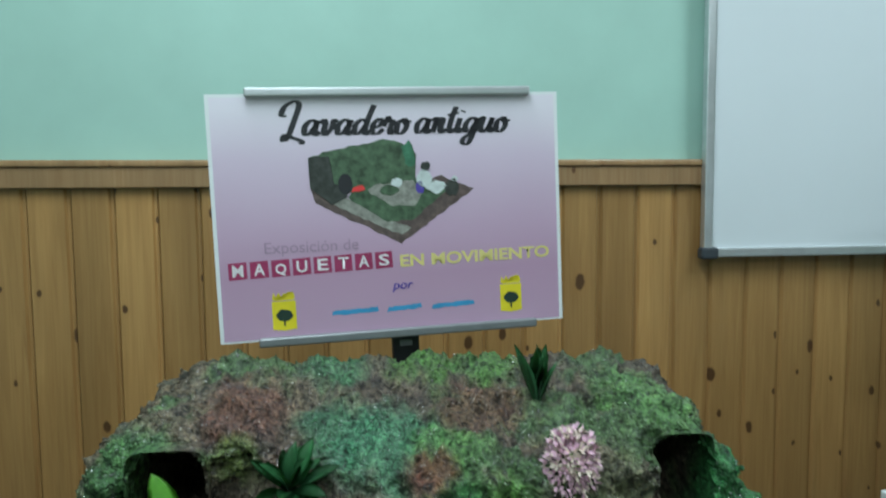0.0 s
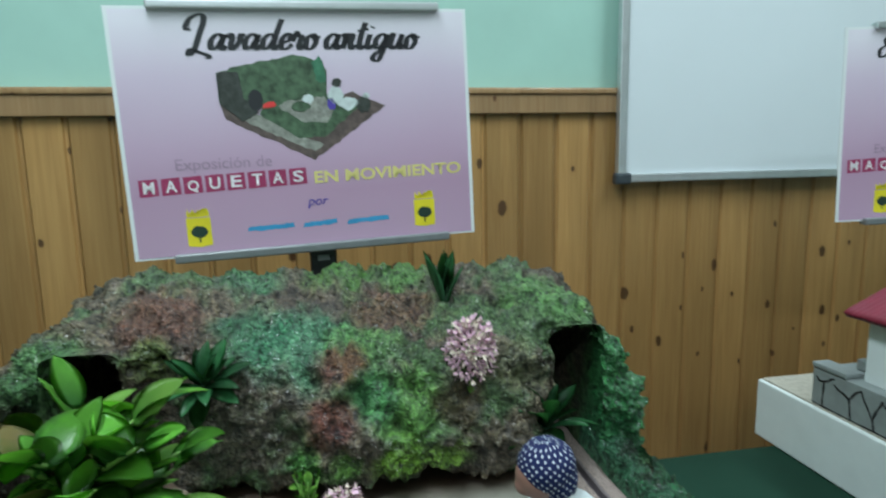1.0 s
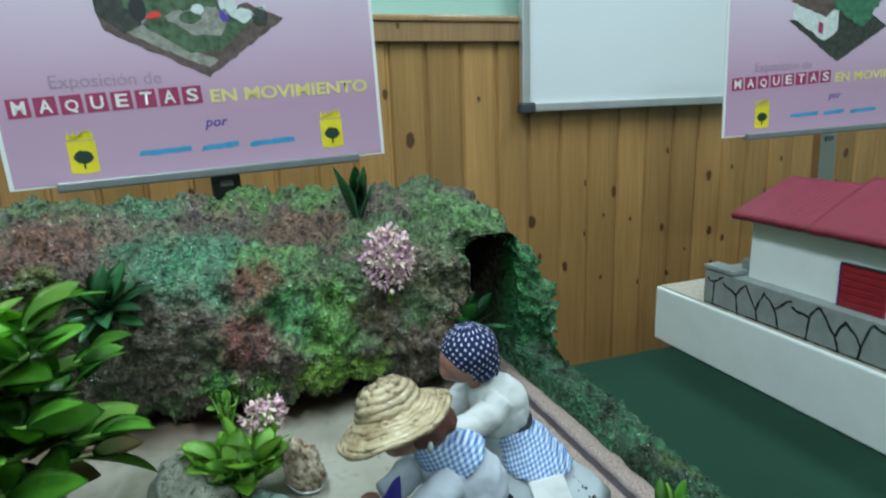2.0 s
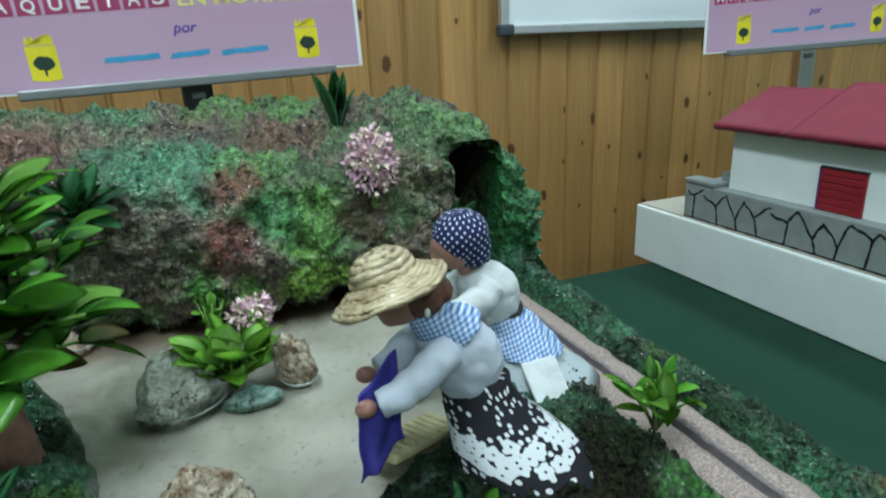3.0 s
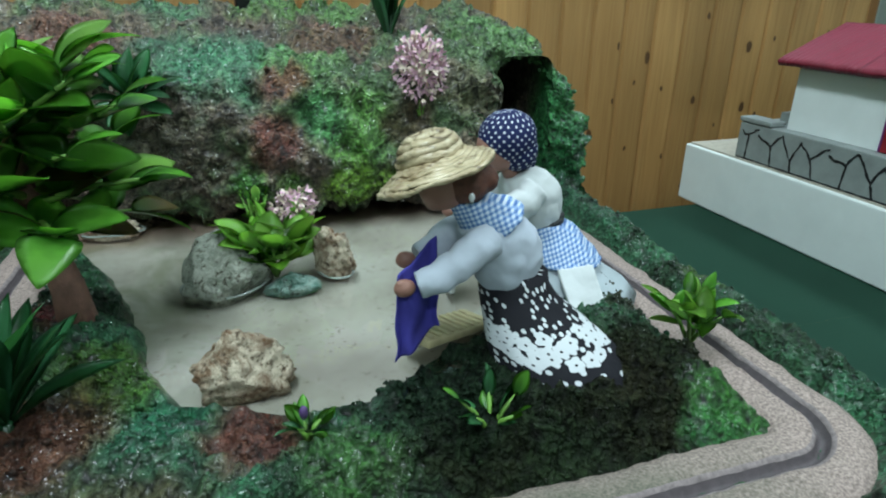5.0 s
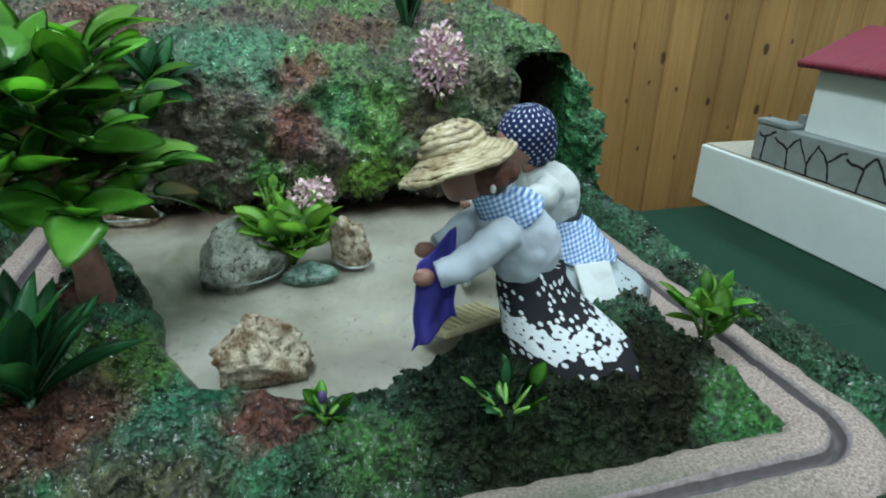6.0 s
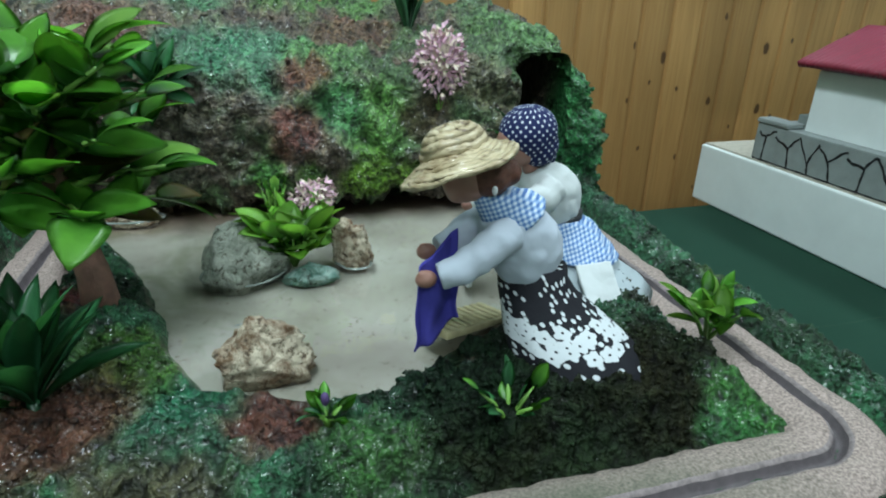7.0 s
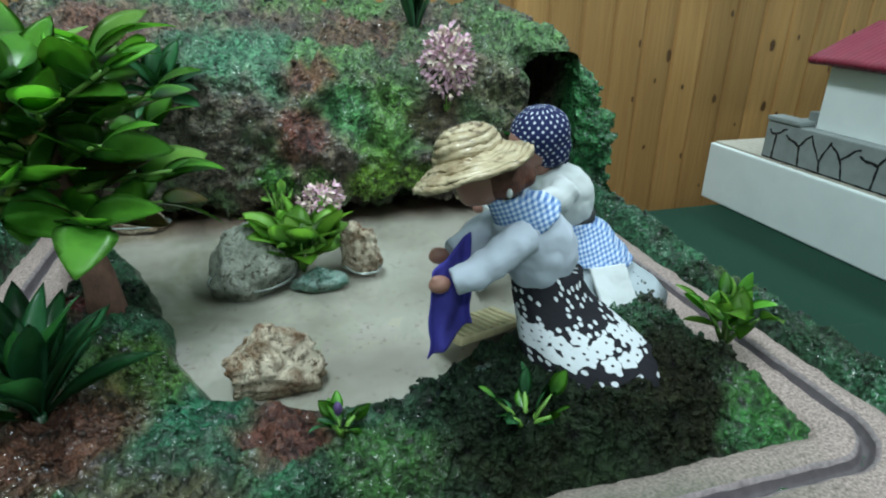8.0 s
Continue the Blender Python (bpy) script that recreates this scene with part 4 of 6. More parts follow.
def flower_head(name, at, radius, count, seed, label, parent_label, squash=1.0, stem=0.03):
    """A round head of many thin petals on fine stalks."""
    rnd = random.Random(seed)
    ob = empty(name, Matrix.Translation(at), label=label, category="flower")
    bm = bmesh.new()
    for k in range(count):
        zz = 1 - 1.85 * (k + 0.5) / count
        a = k * 2.39996
        r = math.sqrt(max(0, 1 - zz * zz))
        d = Vector((r * math.cos(a), r * math.sin(a), zz * squash))
        c = d * radius * rnd.uniform(0.55, 1.06)
        for j in range(5):
            q = Vector((rnd.uniform(-1, 1), rnd.uniform(-1, 1), rnd.uniform(-1, 1)))
            side = d.cross(q).normalized()
            up = (d + side * 0.9 + q * 0.3).normalized()
            flat = up.cross(d).normalized() if up.cross(d).length > 0.01 else side
            L, w = radius * rnd.uniform(0.26, 0.4), radius * 0.06
            vs = [bm.verts.new(c + flat * w * s_ + up * L * t) for s_, t in ((-0.6, 0), (0.6, 0), (1, 0.6), (0, 1.0), (-1, 0.6))]
            bm.faces.new(vs).material_index = 1 if rnd.random() < 0.42 else 0
    finish("petals", bm, [PETAL, PETAL_PALE], ob, False, "pink and cream petals")
    part("core", tube_bm([(0, 0, -radius * 0.6), (0, 0, -radius * 0.2), (0, 0, radius * 0.3)], [radius * 0.15, radius * 0.4, radius * 0.2], 10), STEM, ob, smooth=True)
    for k in range(6):
        a = k * 60
        part("stalk", tube_bm([(0.002 * math.cos(radians(a)), 0.002 * math.sin(radians(a)), -stem - radius * 0.7), (radius * 0.4 * math.cos(radians(a)), radius * 0.4 * math.sin(radians(a)), -radius * 0.4)], [0.0008, 0.0006], 5), STEM, ob)
    return ob


bud = bmesh.new()
bmesh.ops.create_uvsphere(bud, u_segments=10, v_segments=8, radius=0.0022)
bmesh.ops.scale(bud, vec=(1, 1, 1.8), verts=bud.verts[:])
bmesh.ops.translate(bud, vec=(-0.043, 0.337, 0.8135), verts=bud.verts[:])
tagged(finish("flower_bud", bud, PETAL_VIOLET), "tiny dark violet flower bud above a low seedling", "flower bud")
flower_head("pink_flower", (0.104, 0.648, 0.934), 0.0225, 260, 31, "round pink and cream flower head on the hill face", "", 1.35, 0.026)
flower_head("pink_flower", (-0.024, 0.556, 0.846), 0.017, 80, 32, "pink flower tucked behind the water plant", "", 0.7, 0.03)


# ---- station model ----
WHITE_PAINT = plain("white_paint", (0.72, 0.76, 0.76), 0.5, vary=0.04, scale=25, bumpy=0.12)
GREY_PAINT = plain("grey_paint", (0.24, 0.265, 0.26), 0.6, vary=0.12, scale=50, bumpy=0.25)
BURGUNDY = plain("burgundy_roof_paint", (0.2, 0.014, 0.036), 0.45, vary=0.12, scale=70, bumpy=0.35)
RED_DOOR = plain("crimson_door_paint", (0.26, 0.012, 0.022), 0.45, vary=0.2, scale=80, bumpy=0.3)
BEIGE = plain("beige_sand_paint", (0.42, 0.38, 0.32), 0.75, vary=0.15, scale=140, bumpy=0.5)
PURPLE = plain("violet_paint", (0.17, 0.04, 0.17), 0.6)
station = empty("station_model", label="white model railway station with a burgundy roof on a white plinth", category="model building")
SX, SYF, SYN = 0.577, 0.846, 0.16
part("plinth", box_bm(SX, 1.02, SYN, SYF, TABLE_Z + 0.0005, 0.791, 0.0035, 3), WHITE_PAINT, station, "white painted plinth")
part("plinth_top", box_bm(SX + 0.005, 1.015, SYN + 0.005, SYF - 0.005, 0.7905, 0.7935), BEIGE, station, "beige sanded top")
part("platform", box_bm(SX + 0.006, 1.0, SYN + 0.01, 0.752, 0.7936, 0.842, 0.0015), GREY_PAINT, station, "grey platform wall painted with black stone joints")
part("coping", box_bm(SX + 0.0045, SX + 0.03, 0.70, 0.7535, 0.8425, 0.849, 0.002), GREY_PAINT, station)
bm = box_bm(0.60, 0.76, SYN + 0.02, 0.692, 0.8424, 0.916)
part("wall", bm, WHITE_PAINT, station, "white building walls")


def stone_joints():
    """Black brush lines that divide the platform wall into irregular stones."""
    rnd = random.Random(8)
    x = SX + 0.0055
    y = 0.745
    z0, z1 = 0.7945, 0.8415

    def stroke(pts, w=0.0014):
        bm = bmesh.new()
        prev = None
        for k, (yy, zz) in enumerate(pts):
            a, b = pts[max(0, k - 1)], pts[min(len(pts) - 1, k + 1)]
            d = Vector((0, b[0] - a[0], b[1] - a[1])).normalized()
            s_ = Vector((0, -d.z, d.y)) * w * rnd.uniform(0.55, 1.3)
            pair = (bm.verts.new(Vector((x, yy, zz)) + s_), bm.verts.new(Vector((x, yy, zz)) - s_))
            if prev:
                bm.faces.new((prev[0], prev[1], pair[1], pair[0]))
            prev = pair
        part("joint_line", bm, BLACK, station)

    def wavy(p, q, bow):
        pts = []
        ph = rnd.uniform(0, 6)
        for k in range(9):
            t = k / 8
            b = math.sin(math.pi * t) * bow + 0.0008 * math.sin(9 * t + ph)
            pts.append((p[0] + (q[0] - p[0]) * t, p[1] + (q[1] - p[1]) * t + b))
        return pts

    while y > SYN + 0.04:
        step = rnd.uniform(0.024, 0.04)
        mid = z0 + (z1 - z0) * rnd.uniform(0.3, 0.72)
        jy = y - step * rnd.uniform(0.4, 0.65)
        ty = y - step
        stroke(wavy((y, z1 - rnd.uniform(0.002, 0.014)), (jy, mid), rnd.uniform(-0.003, 0.006)))
        stroke(wavy((jy, mid), (ty, z1 - rnd.uniform(0.002, 0.012)), rnd.uniform(0.0, 0.006)))
        stroke(wavy((jy, mid), (jy + rnd.uniform(-0.008, 0.006), z0), rnd.uniform(-0.001, 0.001)))
        y = ty
    stroke([(0.749 - 0.005 * k, z0 + 0.0005) for k in range(110)], 0.0009)


stone_joints()


def roof(y0, y1, eave_x, eave_z, ridge_x, ridge_z, name):
    """A sagging tiled slope on either side of the ridge, with a ragged eave and thickness."""
    rnd = random.Random(int(y0 * 1000))
    ny, nx = 90, 14
    rows = []
    verts, faces = [], []
    for side in (0, 1):
        start = len(verts)
        for i in range(ny + 1):
            y = y0 + (y1 - y0) * i / ny
            for j in range(nx + 1):
                t = j / nx
                ex = eave_x if side == 0 else 2 * ridge_x - eave_x
                x = ex + (ridge_x - ex) * t
                z = eave_z + (ridge_z - eave_z) * t + 0.0002 * math.cos(i * 1.05) + 0.0009 * noise.noise(Vector((x * 40, y * 40, 0)))
                if j == 0:
                    x += 0.0018 * noise.noise(Vector((y * 260, 3, side))) * (1 if side else -1)
                    z -= 0.001
                verts.append((x, y, z))
        f = grid_faces(ny + 1, nx + 1) + start
        faces += [tuple(q) if side else tuple(q[::-1]) for q in f]
    ob = from_arrays(name, verts, faces, BURGUNDY, station, smooth=True, label="burgundy painted roof")
    m = ob.modifiers.new("thickness", "SOLIDIFY")
    m.thickness, m.offset = 0.007, -1
    return ob


roof(0.60, 0.712, 0.582, 0.926, 0.68, 0.968, "roof")
roof(SYN, 0.602, 0.5815, 0.9255, 0.682, 0.976, "roof")
part("gable", box_bm(0.602, 0.758, 0.688, 0.6915, 0.914, 0.93), WHITE_PAINT, station)


def station_door(y0, y1):
    d = part("door", box_bm(0.597, 0.6015, y0, y1, 0.8425, 0.8905, 0.0006), RED_DOOR, station, "crimson plank door")
    for k in range(6):
        z = 0.8425 + 0.008 * k
        part("plank", box_bm(0.5962, 0.5972, y0 + 0.001, y1 - 0.001, z + 0.0006, z + 0.0075, 0.0003, 1), RED_DOOR, d)
    part("lintel", box_bm(0.5955, 0.6012, y0 - 0.001, y1 + 0.001, 0.8906, 0.8925), BLACK, d)
    part("jamb", box_bm(0.5955, 0.6012, y1 + 0.0002, y1 + 0.0016, 0.8425, 0.8905), PURPLE, d, "violet painted jamb")


station_door(0.513, 0.564)
station_door(0.33, 0.38)
part("downpipe", tube_bm([(0.653, 0.70, 0.924), (0.648, 0.712, 0.915), (0.645, 0.716, 0.89), (0.643, 0.716, 0.843)], 0.003, 10), BLACK, station, "black curved downpipe", True)
part("step_block", box_bm(0.625, 0.66, 0.693, 0.73, 0.8425, 0.856, 0.002), GREY_PAINT, station)


# ---- posters on stands ----
def poster_paper():
    m, nt, b = material("laminated_paper", 0.3, coat=0.6)
    v = node(nt, "ShaderNodeSeparateXYZ", {0: coords(nt)})
    up = node(nt, "ShaderNodeMapRange", {"Value": v.outputs[2], "From Min": 0.0, "From Max": 0.297}).outputs[0]
    n = noise_tex(nt, coords(nt), 7, 2)
    f = node(nt, "ShaderNodeMath", {0: up, 1: node(nt, "ShaderNodeMath", {0: n, 1: 0.12}, operation="MULTIPLY").outputs[0]}, operation="ADD").outputs[0]
    col = ramp(nt, f, ((0.1, (0.54, 0.35, 0.5)), (0.32, (0.5, 0.31, 0.45)), (0.5, (0.57, 0.39, 0.54)), (0.78, (0.68, 0.55, 0.69)), (1.0, (0.82, 0.76, 0.85))))
    nt.links.new(col, b.inputs["Base Color"])
    bump(nt, b, noise_tex(nt, coords(nt), 9, 2), 0.25, 0.004)
    return m


PAPER = poster_paper()
SLEEVE = plain("white_paper_edge", (0.8, 0.82, 0.84), 0.35, coat=0.5, vary=0.02, scale=10, bumpy=0.0)
INK = {"black": plain("black_ink", (0.02, 0.018, 0.025), 0.4, coat=0.5, bumpy=0), "crimson": plain("crimson_ink", (0.34, 0.03, 0.11), 0.4, coat=0.5, bumpy=0),
       "white": plain("white_ink", (0.75, 0.7, 0.74), 0.4, bumpy=0), "yellow": plain("yellow_ink", (0.74, 0.64, 0.24), 0.4, bumpy=0), "bright": plain("shield_yellow_ink", (0.8, 0.66, 0.03), 0.4, bumpy=0),
       "blue": plain("blue_ink", (0.09, 0.06, 0.36), 0.4, bumpy=0), "cyan": plain("light_blue_ink", (0.05, 0.3, 0.55), 0.4, bumpy=0), "faint": plain("faint_grey_ink", (0.38, 0.26, 0.36), 0.4, bumpy=0),
       "tree": plain("dark_green_ink", (0.02, 0.045, 0.035), 0.4, bumpy=0), "moss": plain("printed_moss", (0.07, 0.12, 0.07), 0.4, vary=0.6, scale=90, bumpy=0), "umber": plain("printed_umber", (0.045, 0.05, 0.045), 0.4, vary=0.5, scale=120, bumpy=0),
       "sand": plain("printed_sand", (0.27, 0.27, 0.24), 0.4, vary=0.4, scale=120, bumpy=0), "brown": plain("printed_brown", (0.12, 0.085, 0.08), 0.4, vary=0.4, scale=100, bumpy=0), "red": plain("printed_red", (0.7, 0.05, 0.05), 0.4, bumpy=0),
       "pale": plain("printed_white", (0.6, 0.66, 0.66), 0.4, vary=0.2, scale=90, bumpy=0), "teal": plain("printed_teal", (0.05, 0.17, 0.1), 0.4, vary=0.4, scale=90, bumpy=0)}


def text_part(words, parent, x0, x1, z, ink, shear=0.0, weight=0.0, y=-0.0008, rise=0.0, height=0.0):
    """Words in the built-in font, fitted between x0 and x1 with their baseline at z."""
    cu = bpy.data.curves.new("text", "FONT")
    cu.body, cu.size, cu.shear, cu.offset, cu.resolution_u = words, 1.0, shear, weight, 4
    tmp = bpy.data.objects.new("text", cu)
    scene.collection.objects.link(tmp)
    bpy.context.view_layer.update()
    me = bpy.data.meshes.new_from_object(tmp.evaluated_get(bpy.context.evaluated_depsgraph_get()))
    bpy.data.objects.remove(tmp)
    co = np.array([v.co[:] for v in me.vertices])
    k = (x1 - x0) / (co[:, 0].max() - co[:, 0].min())
    kz = k if not height else height / (co[:, 1].max() - co[:, 1].min())
    left = co[:, 0].min()
    for v in me.vertices:
        px = x0 + (v.co.x - left) * k
        v.co = (px, y, z + v.co.y * kz + rise * (px - x0))
    me.materials.clear()
    me.materials.append(INK[ink])
    ob = new("lettering", me)
    ob.parent = parent
    return ob


GLYPHS = {
    "a": (1.02, ".76,.82 .45,1.0 .12,.62 .2,.06 .5,.14 .76,.7 .8,.98|.8,1.0 .72,.3 .84,.0 1.04,.22"),
    "v": (0.92, "-.02,.75 .14,1.0 .26,.75 .26,.2 .42,.02 .7,.5 .72,.98 .96,.86"),
    "d": (1.06, ".76,.82 .45,1.0 .12,.62 .2,.06 .5,.14 .78,.7|1.0,2.0 .84,1.2 .74,.3 .86,.0 1.08,.22"),
    "e": (0.78, ".08,.38 .5,.55 .62,.85 .4,1.02 .12,.6 .22,.06 .52,.04 .8,.32"),
    "r": (0.72, "-.02,.5 .18,1.12 .26,.84 .5,.88 .42,.3 .52,.0 .76,.24"),
    "o": (0.88, ".46,1.0 .12,.7 .16,.1 .46,.02 .68,.44 .5,.98 .56,.72 .92,.82"),
    "n": (0.96, ".02,.8 .2,1.0 .2,.5 .14,.0|.16,.3 .46,.96 .66,.86 .58,.3 .7,.0 .96,.24"),
    "t": (0.56, ".34,1.8 .2,.9 .18,.2 .32,.0 .58,.24|-.08,1.22 .6,1.36"),
    "i": (0.5, ".18,1.0 .12,.3 .24,.0 .5,.24|.26,1.42 .3,1.52"),
    "g": (0.98, ".76,.82 .45,1.0 .12,.62 .2,.06 .5,.14 .76,.7 .8,.98|.8,1.0 .7,.0 .5,-.8 .16,-.78 .2,-.4 .98,.22"),
    "u": (1.0, ".0,.84 .18,1.0 .12,.3 .3,.0 .62,.34 .76,1.0|.76,1.0 .68,.3 .8,.0 1.02,.24"),
    "L": (0.98, "-.1,1.3 -.4,1.4 -.3,1.95 .2,2.3 .5,2.0 .4,1.0 .22,-.1 -.02,-.34 .02,.02 .5,-.16 1.05,-.4 1.1,-.62"),
    "E": (0.86, ".84,1.6 .6,1.98 .22,1.6 .52,1.08|.52,1.08 .04,.7 .14,.06 .5,.0 .88,.34"),
    "s": (0.64, ".0,.3 .4,1.08 .42,.8 .56,.3 .3,-.02 .06,.14|.3,.0 .66,.24"),
    "c": (0.74, ".6,.78 .4,1.0 .1,.6 .22,.04 .5,.04 .76,.3"),
    "\u00f3": (0.88, ".46,1.0 .12,.7 .16,.1 .46,.02 .68,.44 .5,.98 .56,.72 .92,.82|.5,1.3 .7,1.6"),
    "T": (0.92, "-.1,1.5 .1,1.9 .6,1.8 1.2,2.0|.62,1.84 .52,.9 .34,.06 .06,.1"),
}


def script_part(words, parent, x0, x1, z, xheight, ink, slant=0.22, weight=0.13, y=-0.0008):
    """Brush script drawn stroke by stroke: thick downstrokes and thin joins."""
    bm = bmesh.new()
    pen = 0.0
    strokes = []
    for ch in words:
        if ch == " ":
            pen += 0.5
            continue
        advance, text = GLYPHS[ch]
        for piece in text.split("|"):
            strokes.append([(pen + float(p.split(",")[0]), float(p.split(",")[1])) for p in piece.split()])
        pen += advance
    k = (x1 - x0) / pen
    for pts in strokes:
        fine = []
        for i in range(len(pts) - 1):
            a, b, c, d = (Vector(pts[max(0, min(len(pts) - 1, i + o))]) for o in (-1, 0, 1, 2))
            for j in range(7):
                t = j / 7
                fine.append(0.5 * (2 * b + (c - a) * t + (2 * a - 5 * b + 4 * c - d) * t * t + (3 * b - a - 3 * c + d) * t ** 3))
        fine.append(Vector(pts[-1]))
        prev = None
        for i, p in enumerate(fine):
            d = (fine[min(i + 1, len(fine) - 1)] - fine[max(i - 1, 0)]).normalized()
            w = weight * (0.55 + 0.85 * abs(d.y) ** 1.5)
            side = Vector((-d.y, d.x)) * w
            pair = []
            for q in (p + side, p - side):
                px = x0 + (q.x + q.y * slant) * k
                pair.append(bm.verts.new((px, y, z + q.y * xheight)))
            if prev:
                bm.faces.new((prev[0], prev[1], pair[1], pair[0]))
            prev = pair
    return part("lettering", bm, INK[ink], parent)


def flat(name, pts, ink, parent, y=-0.0006):
    bm = bmesh.new()
    f = bm.faces.new([bm.verts.new((px, y, pz)) for px, pz in pts])
    bmesh.ops.triangulate(bm, faces=[f])
    bmesh.ops.recalc_face_normals(bm, faces=bm.faces[:])
    return part(name, bm, INK[ink], parent)


def oval(cx, cz, rx, rz, n=22, wob=0.0, seed=0):
    rnd = random.Random(seed)
    return [(cx + rx * (1 + wob * rnd.uniform(-1, 1)) * math.cos(2 * math.pi * k / n), cz + rz * (1 + wob * rnd.uniform(-1, 1)) * math.sin(2 * math.pi * k / n)) for k in range(n)]


def shield(cx, cz, parent):
    w, h = 0.0138, 0.0345
    flat("shield", [(cx - w, cz), (cx - w, cz + h), (cx + w, cz + h), (cx + w, cz), (cx + w * 0.6, cz - 0.001), (cx, cz - 0.002), (cx - w * 0.6, cz - 0.001)], "bright", parent)
    crown = [(cx - w * 0.85, cz + h + 0.001)]
    for k in range(5):
        x = cx - w + 2 * w * (k + 0.5) / 5
        crown += [(x - 0.0022, cz + h + 0.004), (x, cz + h + 0.011), (x + 0.0022, cz + h + 0.004)]
    crown += [(cx + w * 0.85, cz + h + 0.001)]
    flat("shield_crown", crown, "bright", parent)
    flat("shield_tree", oval(cx, cz + 0.017, 0.0095, 0.0072, 24, 0.08, 2), "tree", parent, -0.0009)
    flat("shield_trunk", [(cx - 0.001, cz + 0.004), (cx + 0.001, cz + 0.004), (cx + 0.001, cz + 0.012), (cx - 0.001, cz + 0.012)], "tree", parent, -0.0009)


def ragged(pts, seed, step=0.006, amp=0.0012):
    rnd = random.Random(seed)
    out = []
    for (ax, az), (bx, bz) in zip(pts, pts[1:] + pts[:1]):
        n = max(1, int(math.hypot(bx - ax, bz - az) / step))
        for k in range(n):
            t = k / n
            out.append((ax + (bx - ax) * t + rnd.uniform(-amp, amp), az + (bz - az) * t + rnd.uniform(-amp, amp)))
    return out


def common_print(parent):
    text_part("Exposici\u00f3n de", parent, 0.056, 0.165, 0.1065, "faint", 0.0, 0.0)
    for k, ch in enumerate("MAQUETAS"):
        cx = 0.0245 + 0.0243 * k
        z = 0.0775 + 0.0006 * k
        w = 0.0105
        flat("letter_tile", [(cx - w, z - 0.001), (cx + w, z), (cx + w * 0.94, z + 0.0205), (cx - w * 1.02, z + 0.0195)], "crimson", parent)
        text_part(ch, parent, cx - 0.0062, cx + 0.0062, z + 0.0032, "white", 0.0, 0.02, -0.0009, 0, 0.0145)
    text_part("EN MOVIMIENTO", parent, 0.214, 0.404, 0.082, "yellow", 0.0, 0.028, -0.0008, 0.012, 0.0155)
    text_part("por", parent, 0.203, 0.229, 0.0535, "blue", 0.25, 0.01)
    shield(0.074, 0.0135, parent)
    shield(0.352, 0.0165, parent)
    # the handwritten name becomes plain bars
    for a, b in ((0.129, 0.186), (0.195, 0.238), (0.25, 0.305)):
        flat("written_bar", ragged([(a, 0.0255), (b, 0.0275), (b - 0.001, 0.0335), (a + 0.002, 0.0315)], int(a * 1000), 0.004, 0.0009), "cyan", parent)


def washing_print(parent):
    script_part("Lavadero", parent, 0.086, 0.231, 0.2475, 0.0175, "black")
    script_part("antiguo", parent, 0.2375, 0.354, 0.2475, 0.0175, "black")
    flat("printed_base", ragged([(0.113, 0.183), (0.16, 0.162), (0.268, 0.194), (0.309, 0.176), (0.217, 0.111), (0.118, 0.165)], 1), "brown", parent)
    flat("printed_track", ragged([(0.13, 0.166), (0.218, 0.121), (0.23, 0.129), (0.15, 0.172)], 5), "sand", parent, -0.0007)
    flat("printed_bank", ragged([(0.155, 0.17), (0.20, 0.139), (0.232, 0.14), (0.275, 0.175), (0.25, 0.195), (0.17, 0.188)], 6), "moss", parent, -0.0008)
    flat("printed_pond", ragged([(0.178, 0.178), (0.208, 0.158), (0.236, 0.158), (0.247, 0.175), (0.23, 0.193), (0.195, 0.19)], 2), "sand", parent, -0.0009)
    flat("printed_hill", ragged([(0.112, 0.22), (0.135, 0.228), (0.20, 0.24), (0.222, 0.236), (0.239, 0.222), (0.236, 0.19), (0.182, 0.184), (0.157, 0.177), (0.113, 0.183)], 3), "moss", parent, -0.001)
    flat("printed_side", ragged([(0.112, 0.22), (0.135, 0.222), (0.14, 0.19), (0.157, 0.172), (0.136, 0.163), (0.114, 0.182)], 9), "umber", parent, -0.0012)
    flat("printed_tunnel", oval(0.153, 0.187, 0.0085, 0.013, 18), "black", parent, -0.0013)
    flat("printed_shrub", ragged([(0.222, 0.233), (0.231, 0.24), (0.237, 0.233), (0.238, 0.21), (0.228, 0.207)], 7, 0.004, 0.002), "teal", parent, -0.0013)
    flat("printed_red", ragged([(0.16, 0.176), (0.176, 0.18), (0.174, 0.185), (0.163, 0.183)], 8, 0.004, 0.001), "red", parent, -0.0013)
    for k, (px, pz, rx, rz, ink) in enumerate(((0.248, 0.191, 0.009, 0.011, "pale"), (0.25, 0.206, 0.006, 0.006, "umber"), (0.262, 0.18, 0.012, 0.008, "pale"), (0.242, 0.18, 0.005, 0.008, "blue"), (0.282, 0.179, 0.009, 0.011, "umber"), (0.285, 0.189, 0.004, 0.004, "pale"), (0.205, 0.178, 0.011, 0.006, "moss"), (0.214, 0.187, 0.007, 0.006, "pale"))):
        flat("printed_patch", oval(px, pz, rx, rz, 16, 0.2, k), ink, parent, -0.0014)


